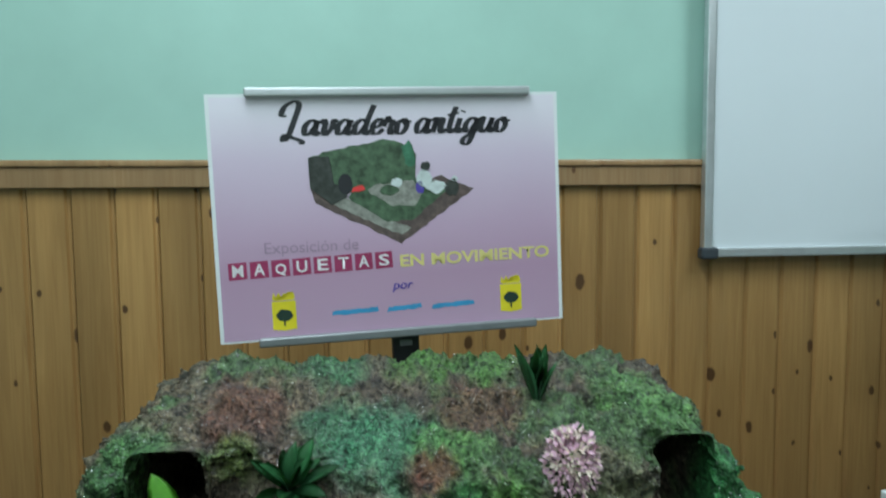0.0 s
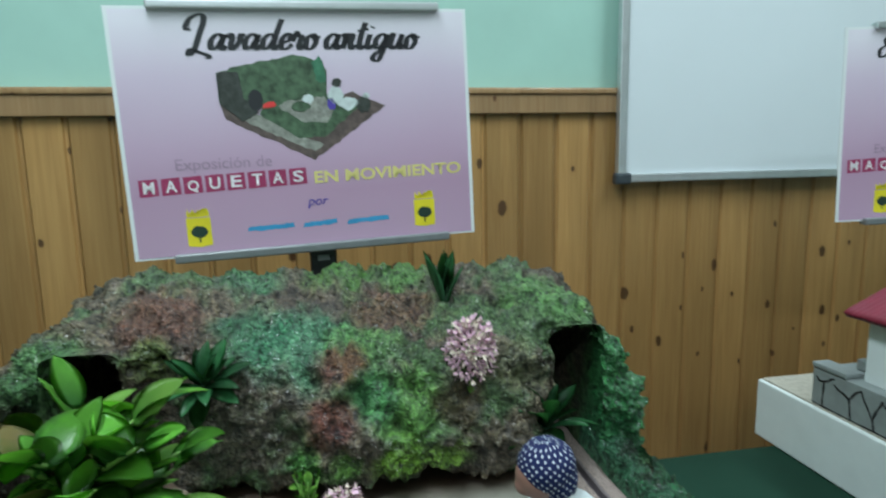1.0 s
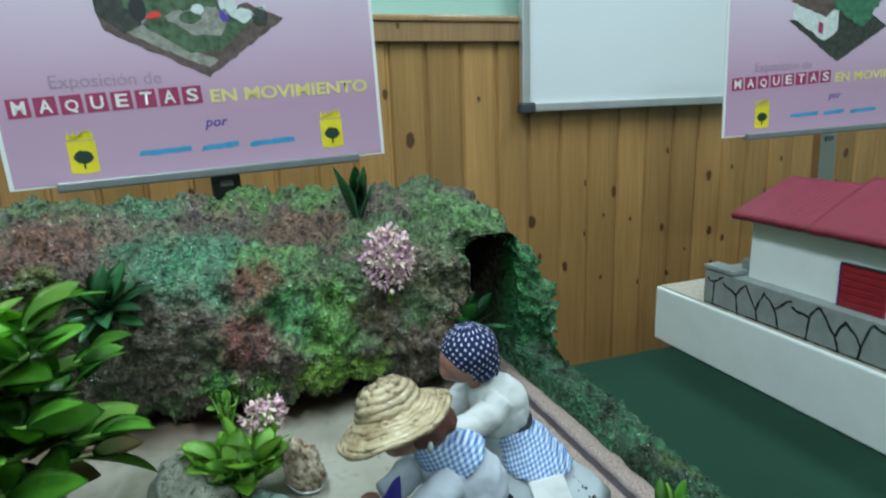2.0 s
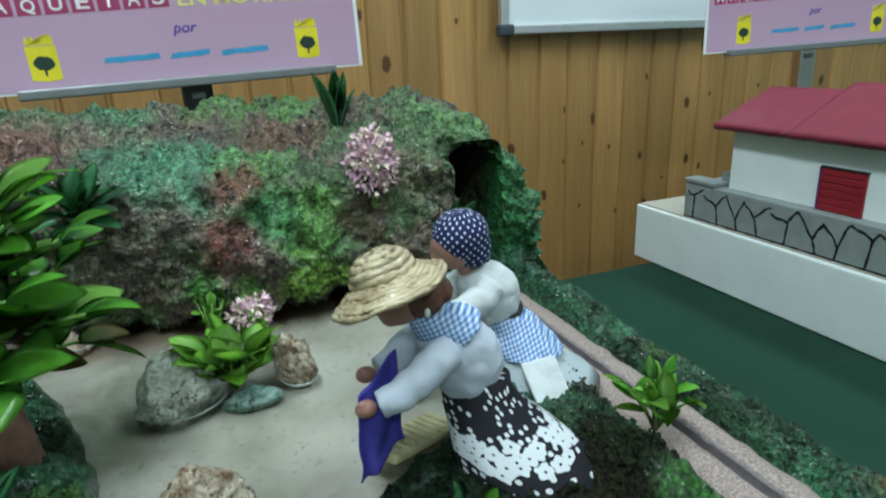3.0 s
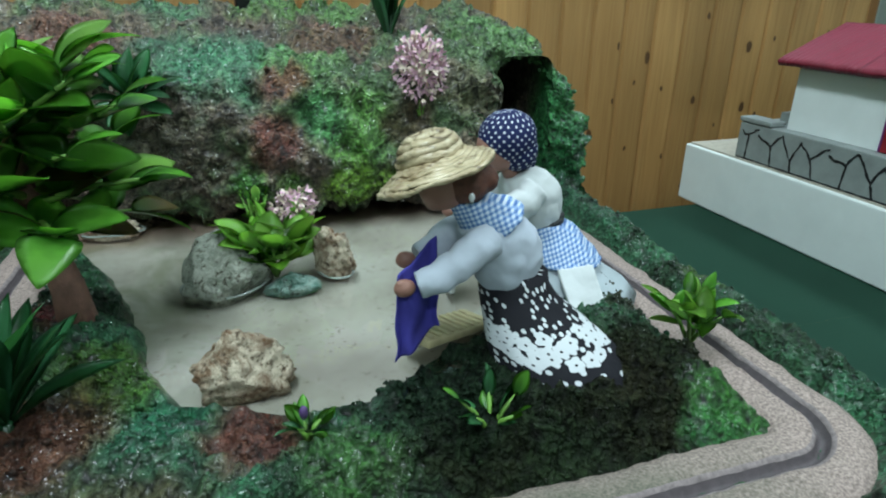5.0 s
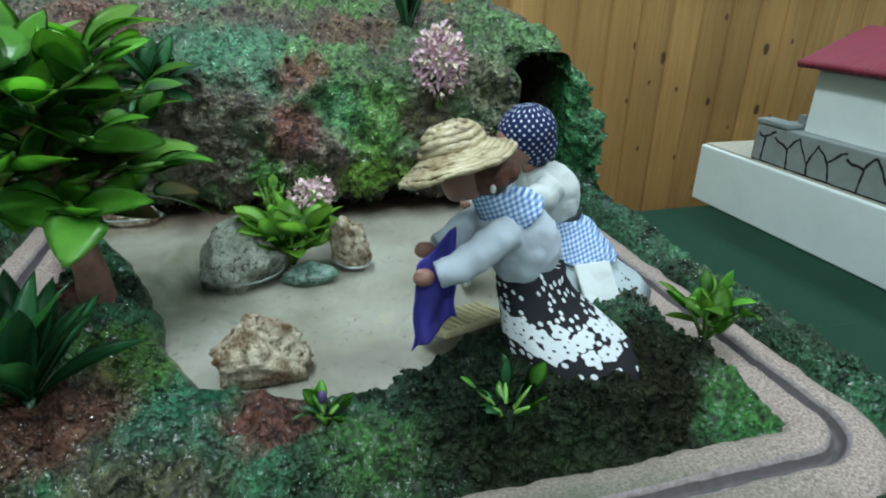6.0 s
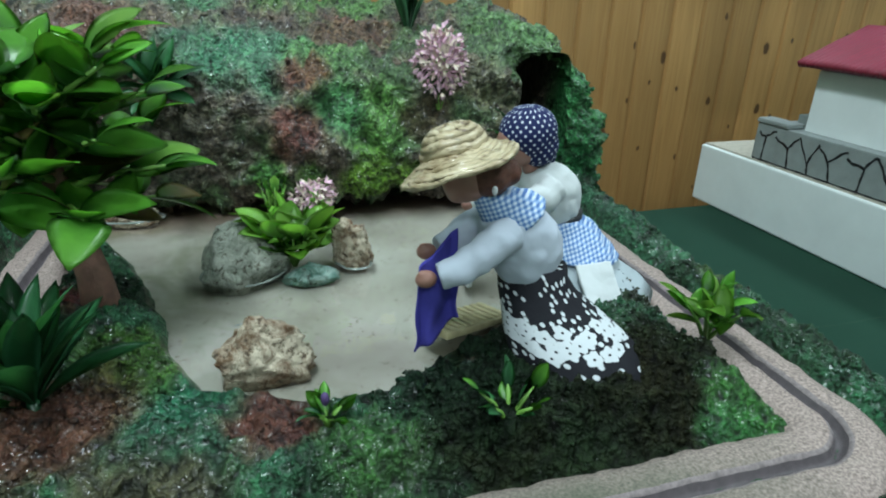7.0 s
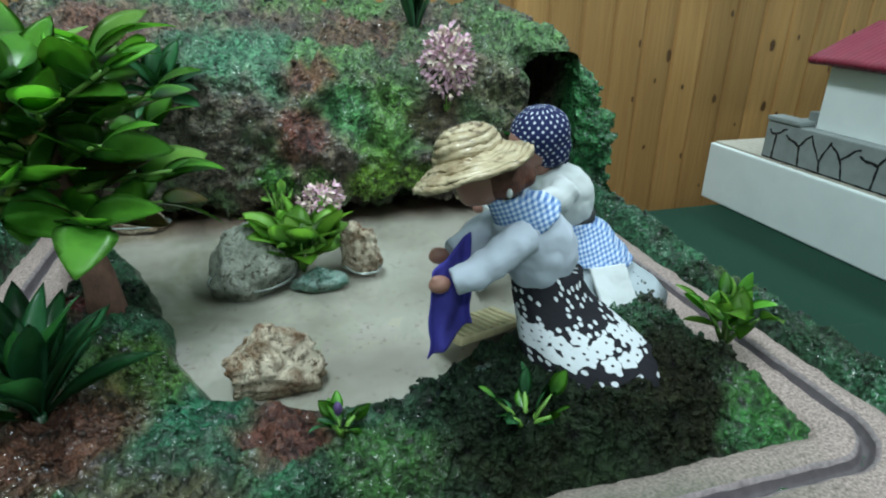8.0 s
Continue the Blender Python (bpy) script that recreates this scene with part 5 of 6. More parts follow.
def station_print(parent):
    script_part("Estaci\u00f3n de Trenes", parent, 0.052, 0.30, 0.252, 0.0155, "black")
    flat("printed_base", ragged([(0.115, 0.185), (0.215, 0.115), (0.31, 0.17), (0.24, 0.215)], 1), "umber", parent)
    flat("printed_wall", ragged([(0.12, 0.19), (0.185, 0.15), (0.21, 0.165), (0.21, 0.205), (0.125, 0.215)], 2), "pale", parent, -0.0008)
    flat("printed_roof", ragged([(0.117, 0.215), (0.135, 0.233), (0.215, 0.215), (0.185, 0.188)], 3), "brown", parent, -0.001)
    flat("printed_tree", ragged([(0.19, 0.24), (0.25, 0.255), (0.30, 0.22), (0.26, 0.17), (0.205, 0.2)], 4, 0.006, 0.003), "teal", parent, -0.0011)
    flat("printed_door", [(0.172, 0.165), (0.181, 0.161), (0.181, 0.179), (0.172, 0.182)], "crimson", parent, -0.0012)


def poster_stand(m, print_it, post_x, post_mat, post_half, label, post_label):
    """A floor stand whose post carries a laminated sheet between two clamp bars."""
    ob = empty("poster_stand", m, label=label, category="poster stand")
    poster = part("poster", box_bm(0.0045, 0.4155, -0.0004, 0.0008, 0.0025, 0.293), PAPER, ob, "lilac printed sheet")
    part("sleeve", box_bm(0, 0.42, 0, 0.0016, 0, 0.297), SLEEVE, ob, "white laminated border")
    print_it(poster)
    common_print(poster)
    part("bottom_clamp", box_bm(0.044, 0.383, -0.009, 0.008, -0.0065, 0.0045, 0.003, 3), GREY_METAL, ob, "grey clamp bar")
    part("top_clamp", box_bm(0.044, 0.383, -0.008, 0.008, 0.2925, 0.3035, 0.003, 3), ALUMINIUM, ob, "shiny clamp bar")
    part("post", box_bm(post_x - post_half, post_x + post_half, 0.012, 0.03, -0.95, 0.28, 0.003), post_mat, ob, post_label)
    part("slot_plate", box_bm(post_x - post_half * 0.45, post_x + post_half * 0.45, 0.0095, 0.012, -0.022, -0.014, 0.001), GREY_METAL, ob)
    part("hook", box_bm(post_x - 0.006, post_x + 0.006, 0.002, 0.013, 0.25, 0.27, 0.001), GREY_METAL, ob)
    foot = m.inverted() @ Vector((m.translation.x + post_x, m.translation.y + 0.03, 0))
    part("foot", box_bm(foot.x - 0.14, foot.x + 0.14, foot.y - 0.02, foot.y + 0.12, foot.z, foot.z + 0.02, 0.006), BLACK, ob)
    return ob


poster_stand(pose(-0.251, 0.855, 1.004, 0.0, -1.9, 5.0) @ Matrix.Diagonal((1, 1, 0.968, 1)), washing_print, 0.218, BLACK, 0.017, "lilac poster announcing the washing place, clamped on a dark stand", "black flat post")
poster_stand(pose(0.739, 0.90, 1.008, 0.0, -1.5, -6.0) @ Matrix.Diagonal((1, 1, 0.968, 1)), station_print, 0.225, CHROME, 0.017, "lilac poster announcing the station model, clamped on a chrome stand", "chrome post")


# ---- dolls ----
def wrapped(nt, v, cx, cy, radius):
    """Cloth coordinates: the way round an upright axis, and the height."""
    p = node(nt, "ShaderNodeSeparateXYZ", {0: v})
    dx = node(nt, "ShaderNodeMath", {0: p.outputs[0], 1: cx}, operation="SUBTRACT").outputs[0]
    dy = node(nt, "ShaderNodeMath", {0: p.outputs[1], 1: cy}, operation="SUBTRACT").outputs[0]
    turn = node(nt, "ShaderNodeMath", {0: dx, 1: node(nt, "ShaderNodeMath", {0: dy, 1: -1.0}, operation="MULTIPLY").outputs[0]}, operation="ARCTAN2").outputs[0]
    round_ = node(nt, "ShaderNodeMath", {0: turn, 1: radius}, operation="MULTIPLY").outputs[0]
    return node(nt, "ShaderNodeCombineXYZ", {0: round_, 1: p.outputs[2]}).outputs[0]


def cells_2d(nt, v, scale, randomness):
    vor = node(nt, "ShaderNodeTexVoronoi", {"Vector": v, "Scale": scale, "Randomness": randomness})
    vor.voronoi_dimensions = "2D"
    return vor


def dotted(name, ground, dot, scale, size):
    m, nt, b = material(name, 0.75, spec=0.2)
    flatv = wrapped(nt, coords(nt), 0.115, 0.468, 0.019)
    turned = node(nt, "ShaderNodeMapping", {"Vector": flatv, "Rotation": (0, 0, 0.72)}).outputs[0]
    vor = cells_2d(nt, turned, scale, 0.16)
    f = node(nt, "ShaderNodeMapRange", {"Value": vor.outputs["Distance"], "From Min": size + 0.04, "From Max": size - 0.04}).outputs[0]
    nt.links.new(mix(nt, f, ground, dot), b.inputs["Base Color"])
    bump(nt, b, noise_tex(nt, coords(nt), 900), 0.3, 0.0005)
    return m


def floral(name):
    """Black cotton printed with white spots above and below a broad band of big five-petalled blossoms."""
    m, nt, b = material(name, 0.8, spec=0.2)
    v = coords(nt)
    # the skirt's axis slants back from the waist
    high = node(nt, "ShaderNodeMath", {0: node(nt, "ShaderNodeSeparateXYZ", {0: v}).outputs[2], 1: 0.85}, operation="SUBTRACT").outputs[0]
    upright = node(nt, "ShaderNodeVectorMath", {0: v, 1: node(nt, "ShaderNodeVectorMath", {0: (0.4, -0.62, 0.0), "Scale": high}, operation="SCALE").outputs[0]}, operation="ADD").outputs[0]
    flatv = wrapped(nt, upright, 0.087, 0.388, 0.036)
    across = node(nt, "ShaderNodeVectorMath", {0: node(nt, "ShaderNodeVectorMath", {0: upright, 1: (0.087, 0.388, 0)}, operation="SUBTRACT").outputs[0], 1: (1, 1, 0)}, operation="MULTIPLY").outputs[0]
    spread = node(nt, "ShaderNodeMath", {0: node(nt, "ShaderNodeVectorMath", {0: across}, operation="LENGTH").outputs["Value"], 1: -0.65}, operation="MULTIPLY").outputs[0]
    flatv = node(nt, "ShaderNodeVectorMath", {0: flatv, 1: node(nt, "ShaderNodeCombineXYZ", {1: spread}).outputs[0]}, operation="ADD").outputs[0]
    flatv = node(nt, "ShaderNodeVectorMath", {0: flatv, 1: (1.0, 1.55, 1.0)}, operation="MULTIPLY").outputs[0]
    small = cells_2d(nt, flatv, 135.0, 0.75)
    dots = node(nt, "ShaderNodeMath", {0: small.outputs["Distance"], 1: 0.29}, operation="LESS_THAN").outputs[0]
    pick = node(nt, "ShaderNodeMath", {0: node(nt, "ShaderNodeSeparateColor", {0: small.outputs["Color"]}).outputs[0], 1: 0.5}, operation="GREATER_THAN").outputs[0]
    dots = node(nt, "ShaderNodeMath", {0: dots, 1: pick}, operation="MULTIPLY").outputs[0]
    white = dots
    for shift, scale in ((0.0, 70.0), (0.0071, 78.0)):
        moved = node(nt, "ShaderNodeVectorMath", {0: flatv, 1: (shift, shift * 0.6, 0)}, operation="ADD").outputs[0]
        large = cells_2d(nt, moved, scale, 0.7)
        local = node(nt, "ShaderNodeVectorMath", {0: moved, 1: large.outputs["Position"]}, operation="SUBTRACT")
        lp = node(nt, "ShaderNodeSeparateXYZ", {0: local.outputs[0]})
        ang = node(nt, "ShaderNodeMath", {0: lp.outputs[1], 1: lp.outputs[0]}, operation="ARCTAN2").outputs[0]
        wave = node(nt, "ShaderNodeMath", {0: node(nt, "ShaderNodeMath", {0: ang, 1: 5.0}, operation="MULTIPLY").outputs[0]}, operation="COSINE").outputs[0]
        reach = node(nt, "ShaderNodeMapRange", {"Value": wave, "From Min": -1.0, "From Max": 1.0, "To Min": 0.42, "To Max": 0.56}).outputs[0]
        petal = node(nt, "ShaderNodeMath", {0: large.outputs["Distance"], 1: reach}, operation="LESS_THAN").outputs[0]
        level = node(nt, "ShaderNodeSeparateXYZ", {0: large.outputs["Position"]}).outputs[1]
        inside = node(nt, "ShaderNodeMath", {0: node(nt, "ShaderNodeMath", {0: level, 1: 1.244}, operation="SUBTRACT").outputs[0]}, operation="ABSOLUTE").outputs[0]
        inside = node(nt, "ShaderNodeMath", {0: inside, 1: 0.014}, operation="LESS_THAN").outputs[0]
        bloom = node(nt, "ShaderNodeMath", {0: petal, 1: inside}, operation="MULTIPLY").outputs[0]
        white = node(nt, "ShaderNodeMath", {0: white, 1: bloom}, operation="MAXIMUM").outputs[0]
        heart = node(nt, "ShaderNodeMath", {0: large.outputs["Distance"], 1: 0.085}, operation="GREATER_THAN").outputs[0]
        heart = node(nt, "ShaderNodeMath", {0: heart, 1: node(nt, "ShaderNodeMath", {0: 1.0, 1: inside}, operation="SUBTRACT").outputs[0]}, operation="MAXIMUM").outputs[0]
        white = node(nt, "ShaderNodeMath", {0: white, 1: heart}, operation="MULTIPLY").outputs[0]
    nt.links.new(mix(nt, white, (0.012, 0.012, 0.016), (0.56, 0.59, 0.62)), b.inputs["Base Color"])
    bump(nt, b, node(nt, "ShaderNodeMath", {0: noise_tex(nt, v, 60, 3), 1: node(nt, "ShaderNodeMath", {0: noise_tex(nt, v, 900), 1: 0.05}, operation="MULTIPLY").outputs[0]}, operation="ADD").outputs[0], 0.5, 0.004)
    return m


def gingham(name):
    m, nt, b = material(name, 0.8, spec=0.2)
    v = coords(nt, "Object", (1, 1, 1))
    v = node(nt, "ShaderNodeMapping", {"Vector": v, "Rotation": (0.2, 0.35, 0.6)}).outputs[0]
    w = []
    for axis in ("X", "Z"):
        wave = node(nt, "ShaderNodeTexWave", {"Vector": v, "Scale": 115.0}, bands_direction=axis).outputs[1]
        w.append(node(nt, "ShaderNodeMath", {0: wave, 1: 0.5}, operation="GREATER_THAN").outputs[0])
    s_ = node(nt, "ShaderNodeMath", {0: w[0], 1: w[1]}, operation="ADD").outputs[0]
    half = node(nt, "ShaderNodeMath", {0: s_, 1: 0.5}, operation="MULTIPLY").outputs[0]
    nt.links.new(ramp(nt, half, ((0.0, (0.55, 0.62, 0.72)), (0.5, (0.24, 0.36, 0.58)), (1.0, (0.08, 0.16, 0.38)))), b.inputs["Base Color"])
    return m


FLORAL = floral("black_floral_cotton")
NAVY_DOTS = dotted("navy_dotted_cotton", (0.012, 0.018, 0.075), (0.6, 0.63, 0.7), 245.0, 0.2)
GINGHAM = gingham("blue_gingham")


def cotton(name, colour):
    """Soft crumpled cotton."""
    m, nt, b = material(name, 0.85, spec=0.15)
    v = coords(nt)
    n = noise_tex(nt, v, 48, 3, 0.5, 0.3)
    nt.links.new(ramp(nt, noise_tex(nt, v, 40, 2), ((0.3, tuple(c * 0.92 for c in colour)), (0.7, colour))), b.inputs["Base Color"])
    h = node(nt, "ShaderNodeMath", {0: n, 1: node(nt, "ShaderNodeMath", {0: noise_tex(nt, v, 1400, 2), 1: 0.06}, operation="MULTIPLY").outputs[0]}, operation="ADD").outputs[0]
    bump(nt, b, h, 0.35, 0.004)
    return m


SHIRT = cotton("pale_blue_cotton", (0.5, 0.55, 0.64))
WHITE_COTTON = cotton("white_cotton", (0.62, 0.65, 0.66))
GREY_COTTON = plain("grey_blue_cotton", (0.36, 0.41, 0.44), 0.8, vary=0.1, scale=50, bumpy=0.4, spec=0.2)
CLAY = plain("brown_clay", (0.3, 0.15, 0.115), 0.5, vary=0.12, scale=60)
HAIR = plain("dark_brown_fibre", (0.12, 0.042, 0.026), 0.6, vary=0.4, scale=200, bumpy=0.8)
PURPLE_CLOTH = plain("violet_cotton", (0.062, 0.056, 0.33), 0.75, vary=0.15, scale=80, bumpy=0.4, spec=0.2)


def straw_material():
    """Plaited raffia: pale strips with dark slits between them and a light varnish."""
    m, nt, b = material("woven_straw", 0.4, coat=0.25)
    v = coords(nt)
    n = noise_tex(nt, v, 90, 4, 0.65)
    slits = noise_tex(nt, node(nt, "ShaderNodeMapping", {"Vector": v, "Rotation": (0.25, 0.25, 0), "Scale": (120, 120, 520)}).outputs[0], 1.0, 3, 0.6, 0.4)
    col = ramp(nt, n, ((0.3, (0.3, 0.22, 0.125)), (0.48, (0.44, 0.35, 0.215)), (0.7, (0.58, 0.49, 0.33))))
    col = mix(nt, ramp(nt, slits, ((0.34, (0.85, 0.85, 0.85)), (0.43, (0, 0, 0)))), col, (0.12, 0.075, 0.035))
    nt.links.new(col, b.inputs["Base Color"])
    bump(nt, b, slits, 0.7, 0.0016)
    return m


STRAW = straw_material()


def ball(bm, c, r, mat, segs=20, turn=None):
    res = bmesh.ops.create_uvsphere(bm, u_segments=segs, v_segments=segs // 2 + 2, radius=1.0)
    m = Matrix.Translation(c) @ (turn or Matrix.Identity(4)) @ Matrix.Diagonal((*r, 1))
    bmesh.ops.transform(bm, matrix=m, verts=res["verts"])
    for f in {f for v in res["verts"] for f in v.link_faces}:
        f.material_index = mat


def hat_into(bm, c, tilt, mat, radius=0.0335, crown=0.0178, height=0.0150):
    """A straw hat of overlapping plaited rounds."""
    prof = []
    rounds = 6
    for k in range(rounds):
        t0, t1 = k / rounds, (k + 1) / rounds
        r0, r1 = radius + (crown - radius) * t0, radius + (crown - radius) * t1
        z0, z1 = -0.0055 + 0.0085 * t0, -0.0055 + 0.0085 * t1
        prof += [(r0, z0 + 0.0013), (r1 + 0.0004, z1 + 0.0010), (r1 + 0.0004, z1)]
    rounds = 5
    for k in range(rounds):
        a0, a1 = math.pi / 2 * k / rounds, math.pi / 2 * (k + 1) / rounds
        r0, z0 = crown * math.cos(a0) ** 0.75, 0.003 + height * math.sin(a0)
        r1, z1 = crown * max(0.0, math.cos(a1)) ** 0.75, 0.003 + height * math.sin(a1)
        prof += [(r0 + 0.0012, z0 + 0.0002), (r1 * 1.0 + 0.0012, z1), (max(r1, 0.0004), z1)]
    under = [(crown * 0.9, 0.0015), (radius, -0.0065)]
    prof = [(0.0005, 0.002)] + under + prof
    segs = 56
    verts = []
    for k, (r, z) in enumerate(prof):
        ring = []
        for i in range(segs):
            a = 2 * math.pi * i / segs
            w = 1 + 0.05 * noise.noise(Vector((math.cos(a) * 1.8, math.sin(a) * 1.8, k * 0.45)))
            dz = 0.0022 * noise.noise(Vector((math.cos(a) * 1.2, math.sin(a) * 1.2, 4.0))) * (r / radius) + 0.0016 * noise.noise(Vector((math.cos(a) * 4, math.sin(a) * 4, k * 0.6)))
            p = Vector((r * w * math.cos(a), r * w * math.sin(a), z + dz))
            ring.append(bm.verts.new(Vector(c) + tilt.to_3x3() @ p))
        verts.append(ring)
    for r0, r1 in zip(verts, verts[1:]):
        for i in range(segs):
            bm.faces.new((r0[i], r0[(i + 1) % segs], r1[(i + 1) % segs], r1[i])).material_index = mat


def folds(amount, count, phase=0.0, start=0):
    def f(k, t):
        grow = max(0, k - start) / 6
        return 1 + amount * min(1.6, grow) * (math.sin(count * t + phase) * 0.6 + math.sin((count * 0.5 + 1) * t + 1.3 + phase) * 0.4)
    return f


def sewn(bm, voxel, wrinkle, seed, into, mat, rounds=5):
    """Melt overlapping cloth volumes into one skin with creases and add it to a doll's mesh."""
    me = bpy.data.meshes.new("cloth")
    bm.to_mesh(me)
    bm.free()
    tmp = bpy.data.objects.new("cloth", me)
    scene.collection.objects.link(tmp)
    r = tmp.modifiers.new("melt", "REMESH")
    r.mode, r.voxel_size = "VOXEL", voxel
    q = tmp.modifiers.new("ease", "SMOOTH")
    q.factor, q.iterations = 0.5, rounds
    bpy.context.view_layer.update()
    out = bpy.data.meshes.new_from_object(tmp.evaluated_get(bpy.context.evaluated_depsgraph_get()))
    bpy.data.objects.remove(tmp)
    n = len(out.vertices)
    co, nr = np.empty(n * 3), np.empty(n * 3)
    out.vertices.foreach_get("co", co)
    out.vertex_normals.foreach_get("vector", nr)
    co, nr = co.reshape(-1, 3), nr.reshape(-1, 3)
    x, y, z = co.T
    crease = np.abs(fbm(x + 0.6 * z + seed, y, z - 0.4 * x, 75, 2)) * 2 - 0.35 + 0.5 * fbm(x + seed, y, z, 38, 2)
    co = co + nr * (wrinkle * crease)[:, None]
    out.vertices.foreach_set("co", co.ravel())
    start = len(into.faces)
    into.from_mesh(out)
    into.faces.ensure_lookup_table()
    for f in into.faces[start:]:
        f.material_index = mat


def doll_in_straw_hat():
    bm = bmesh.new()
    mats = [FLORAL, SHIRT, GINGHAM, CLAY, HAIR, STRAW, WHITE_COTTON]
    X, Y = (1, 0, 0), (0, 1, 0)
    # skirt: from the waist back and down over the folded legs
    sk = [((0.087, 0.388, 0.850), 0.0205, 0.0155), ((0.087, 0.387, 0.843), 0.0210, 0.0165), ((0.089, 0.384, 0.835), 0.0235, 0.0205), ((0.094, 0.377, 0.826), 0.0285, 0.026), ((0.099, 0.370, 0.817), 0.034, 0.031),
          ((0.104, 0.363, 0.808), 0.0385, 0.0345), ((0.107, 0.358, 0.800), 0.041, 0.0365), ((0.107, 0.356, 0.792), 0.040, 0.036)]
    rings_bm([(c, a, b, (1, -0.55, 0), (0.55, 1, 0)) for c, a, b in sk], 72, bm, 0, True, folds(0.035, 9, 0.4, 1))
    # blouse: a torso that leans over the water, with two loose sleeves
    cloth = bmesh.new()
    to = [((0.0885, 0.388, 0.845), 0.0195, 0.0150), ((0.0855, 0.388, 0.853), 0.0215, 0.0170), ((0.0805, 0.388, 0.862), 0.0225, 0.0180), ((0.0745, 0.388, 0.870), 0.0215, 0.0185), ((0.068, 0.388, 0.878), 0.0175, 0.0175), ((0.061, 0.388, 0.885), 0.011, 0.012)]
    rings_bm([(c, a, b, (0.82, 0, 0.55), Y) for c, a, b in to], 40, cloth, 0, True)
    arms = (((0.066, 0.3745, 0.8765), (0.056, 0.3695, 0.8735), (0.045, 0.3675, 0.8665), (0.034, 0.3675, 0.8605), (0.0235, 0.369, 0.857)), ((0.068, 0.402, 0.8765), (0.060, 0.406, 0.872), (0.050, 0.4065, 0.866), (0.041, 0.404, 0.861), (0.032, 0.402, 0.859)))
    for arm in arms:
        tube_bm(arm, [0.0095, 0.0098, 0.0094, 0.0086, 0.0074], 18, cloth, True)
    sewn(cloth, 0.0011, 0.0009, 1.0, bm, 1)
    # kerchief round the neck, with a corner down the back
    scarf = bmesh.new()
    rings_bm([((0.0755, 0.388, 0.8795), 0.0185, 0.0175, (0.8, 0, 0.58), Y), ((0.068, 0.388, 0.8865), 0.0165, 0.0150, (0.82, 0, 0.5), Y), ((0.061, 0.388, 0.892), 0.0125, 0.0118, (0.87, 0, 0.4), Y), ((0.056, 0.388, 0.896), 0.0100, 0.0098, X, Y)], 36, scarf, 0, True, folds(0.06, 6))
    tube_bm([(0.076, 0.388, 0.886), (0.088, 0.3865, 0.8795), (0.096, 0.385, 0.871)], [(0.010, 0.004), (0.008, 0.003), (0.002, 0.0015)], 14, scarf, True)
    sewn(scarf, 0.001, 0.0008, 2.0, bm, 2, 3)
    # neck, plain head, hair gathered at the nape, and one white bead
    tube_bm([(0.061, 0.388, 0.886), (0.050, 0.388, 0.901)], [0.0068, 0.0068], 14, bm, True, 3)
    head = bmesh.new()
    ball(head, (0.0435, 0.388, 0.9055), (0.0145, 0.0130, 0.0140), 0, 24, Euler((0, radians(-30), 0)).to_matrix().to_4x4())
    ball(head, (0.0385, 0.388, 0.8985), (0.0068, 0.0075, 0.0072), 0, 18)
    sewn(head, 0.0011, 0.0002, 3.0, bm, 3, 4)
    hair = bmesh.new()
    ball(hair, (0.0545, 0.388, 0.9065), (0.0150, 0.0158, 0.0125), 0, 22)
    ball(hair, (0.0655, 0.3865, 0.9075), (0.0085, 0.0105, 0.0085), 0, 18)
    sewn(hair, 0.001, 0.0014, 4.0, bm, 4, 2)
    ball(bm, (0.0535, 0.3715, 0.902), (0.0016, 0.0016, 0.0026), 6, 10)
    hat_into(bm, (0.0375, 0.388, 0.9165), Euler((radians(-13), radians(-18), 0)).to_matrix(), 5)
    # clay fists
    for (x, y, z) in ((0.0165, 0.3705, 0.8555), (0.025, 0.401, 0.858)):
        fist = bmesh.new()
        ball(fist, (x, y, z), (0.0062, 0.0046, 0.0050), 0, 14)
        ball(fist, (x - 0.002, y - 0.001, z + 0.0035), (0.0032, 0.0022, 0.0022), 0, 10)
        sewn(fist, 0.0008, 0.0001, 5.0, bm, 3, 2)
    ob = finish("doll", bm, mats)
    return tagged(ob, "kneeling cloth doll in straw hat and black floral skirt", "doll")


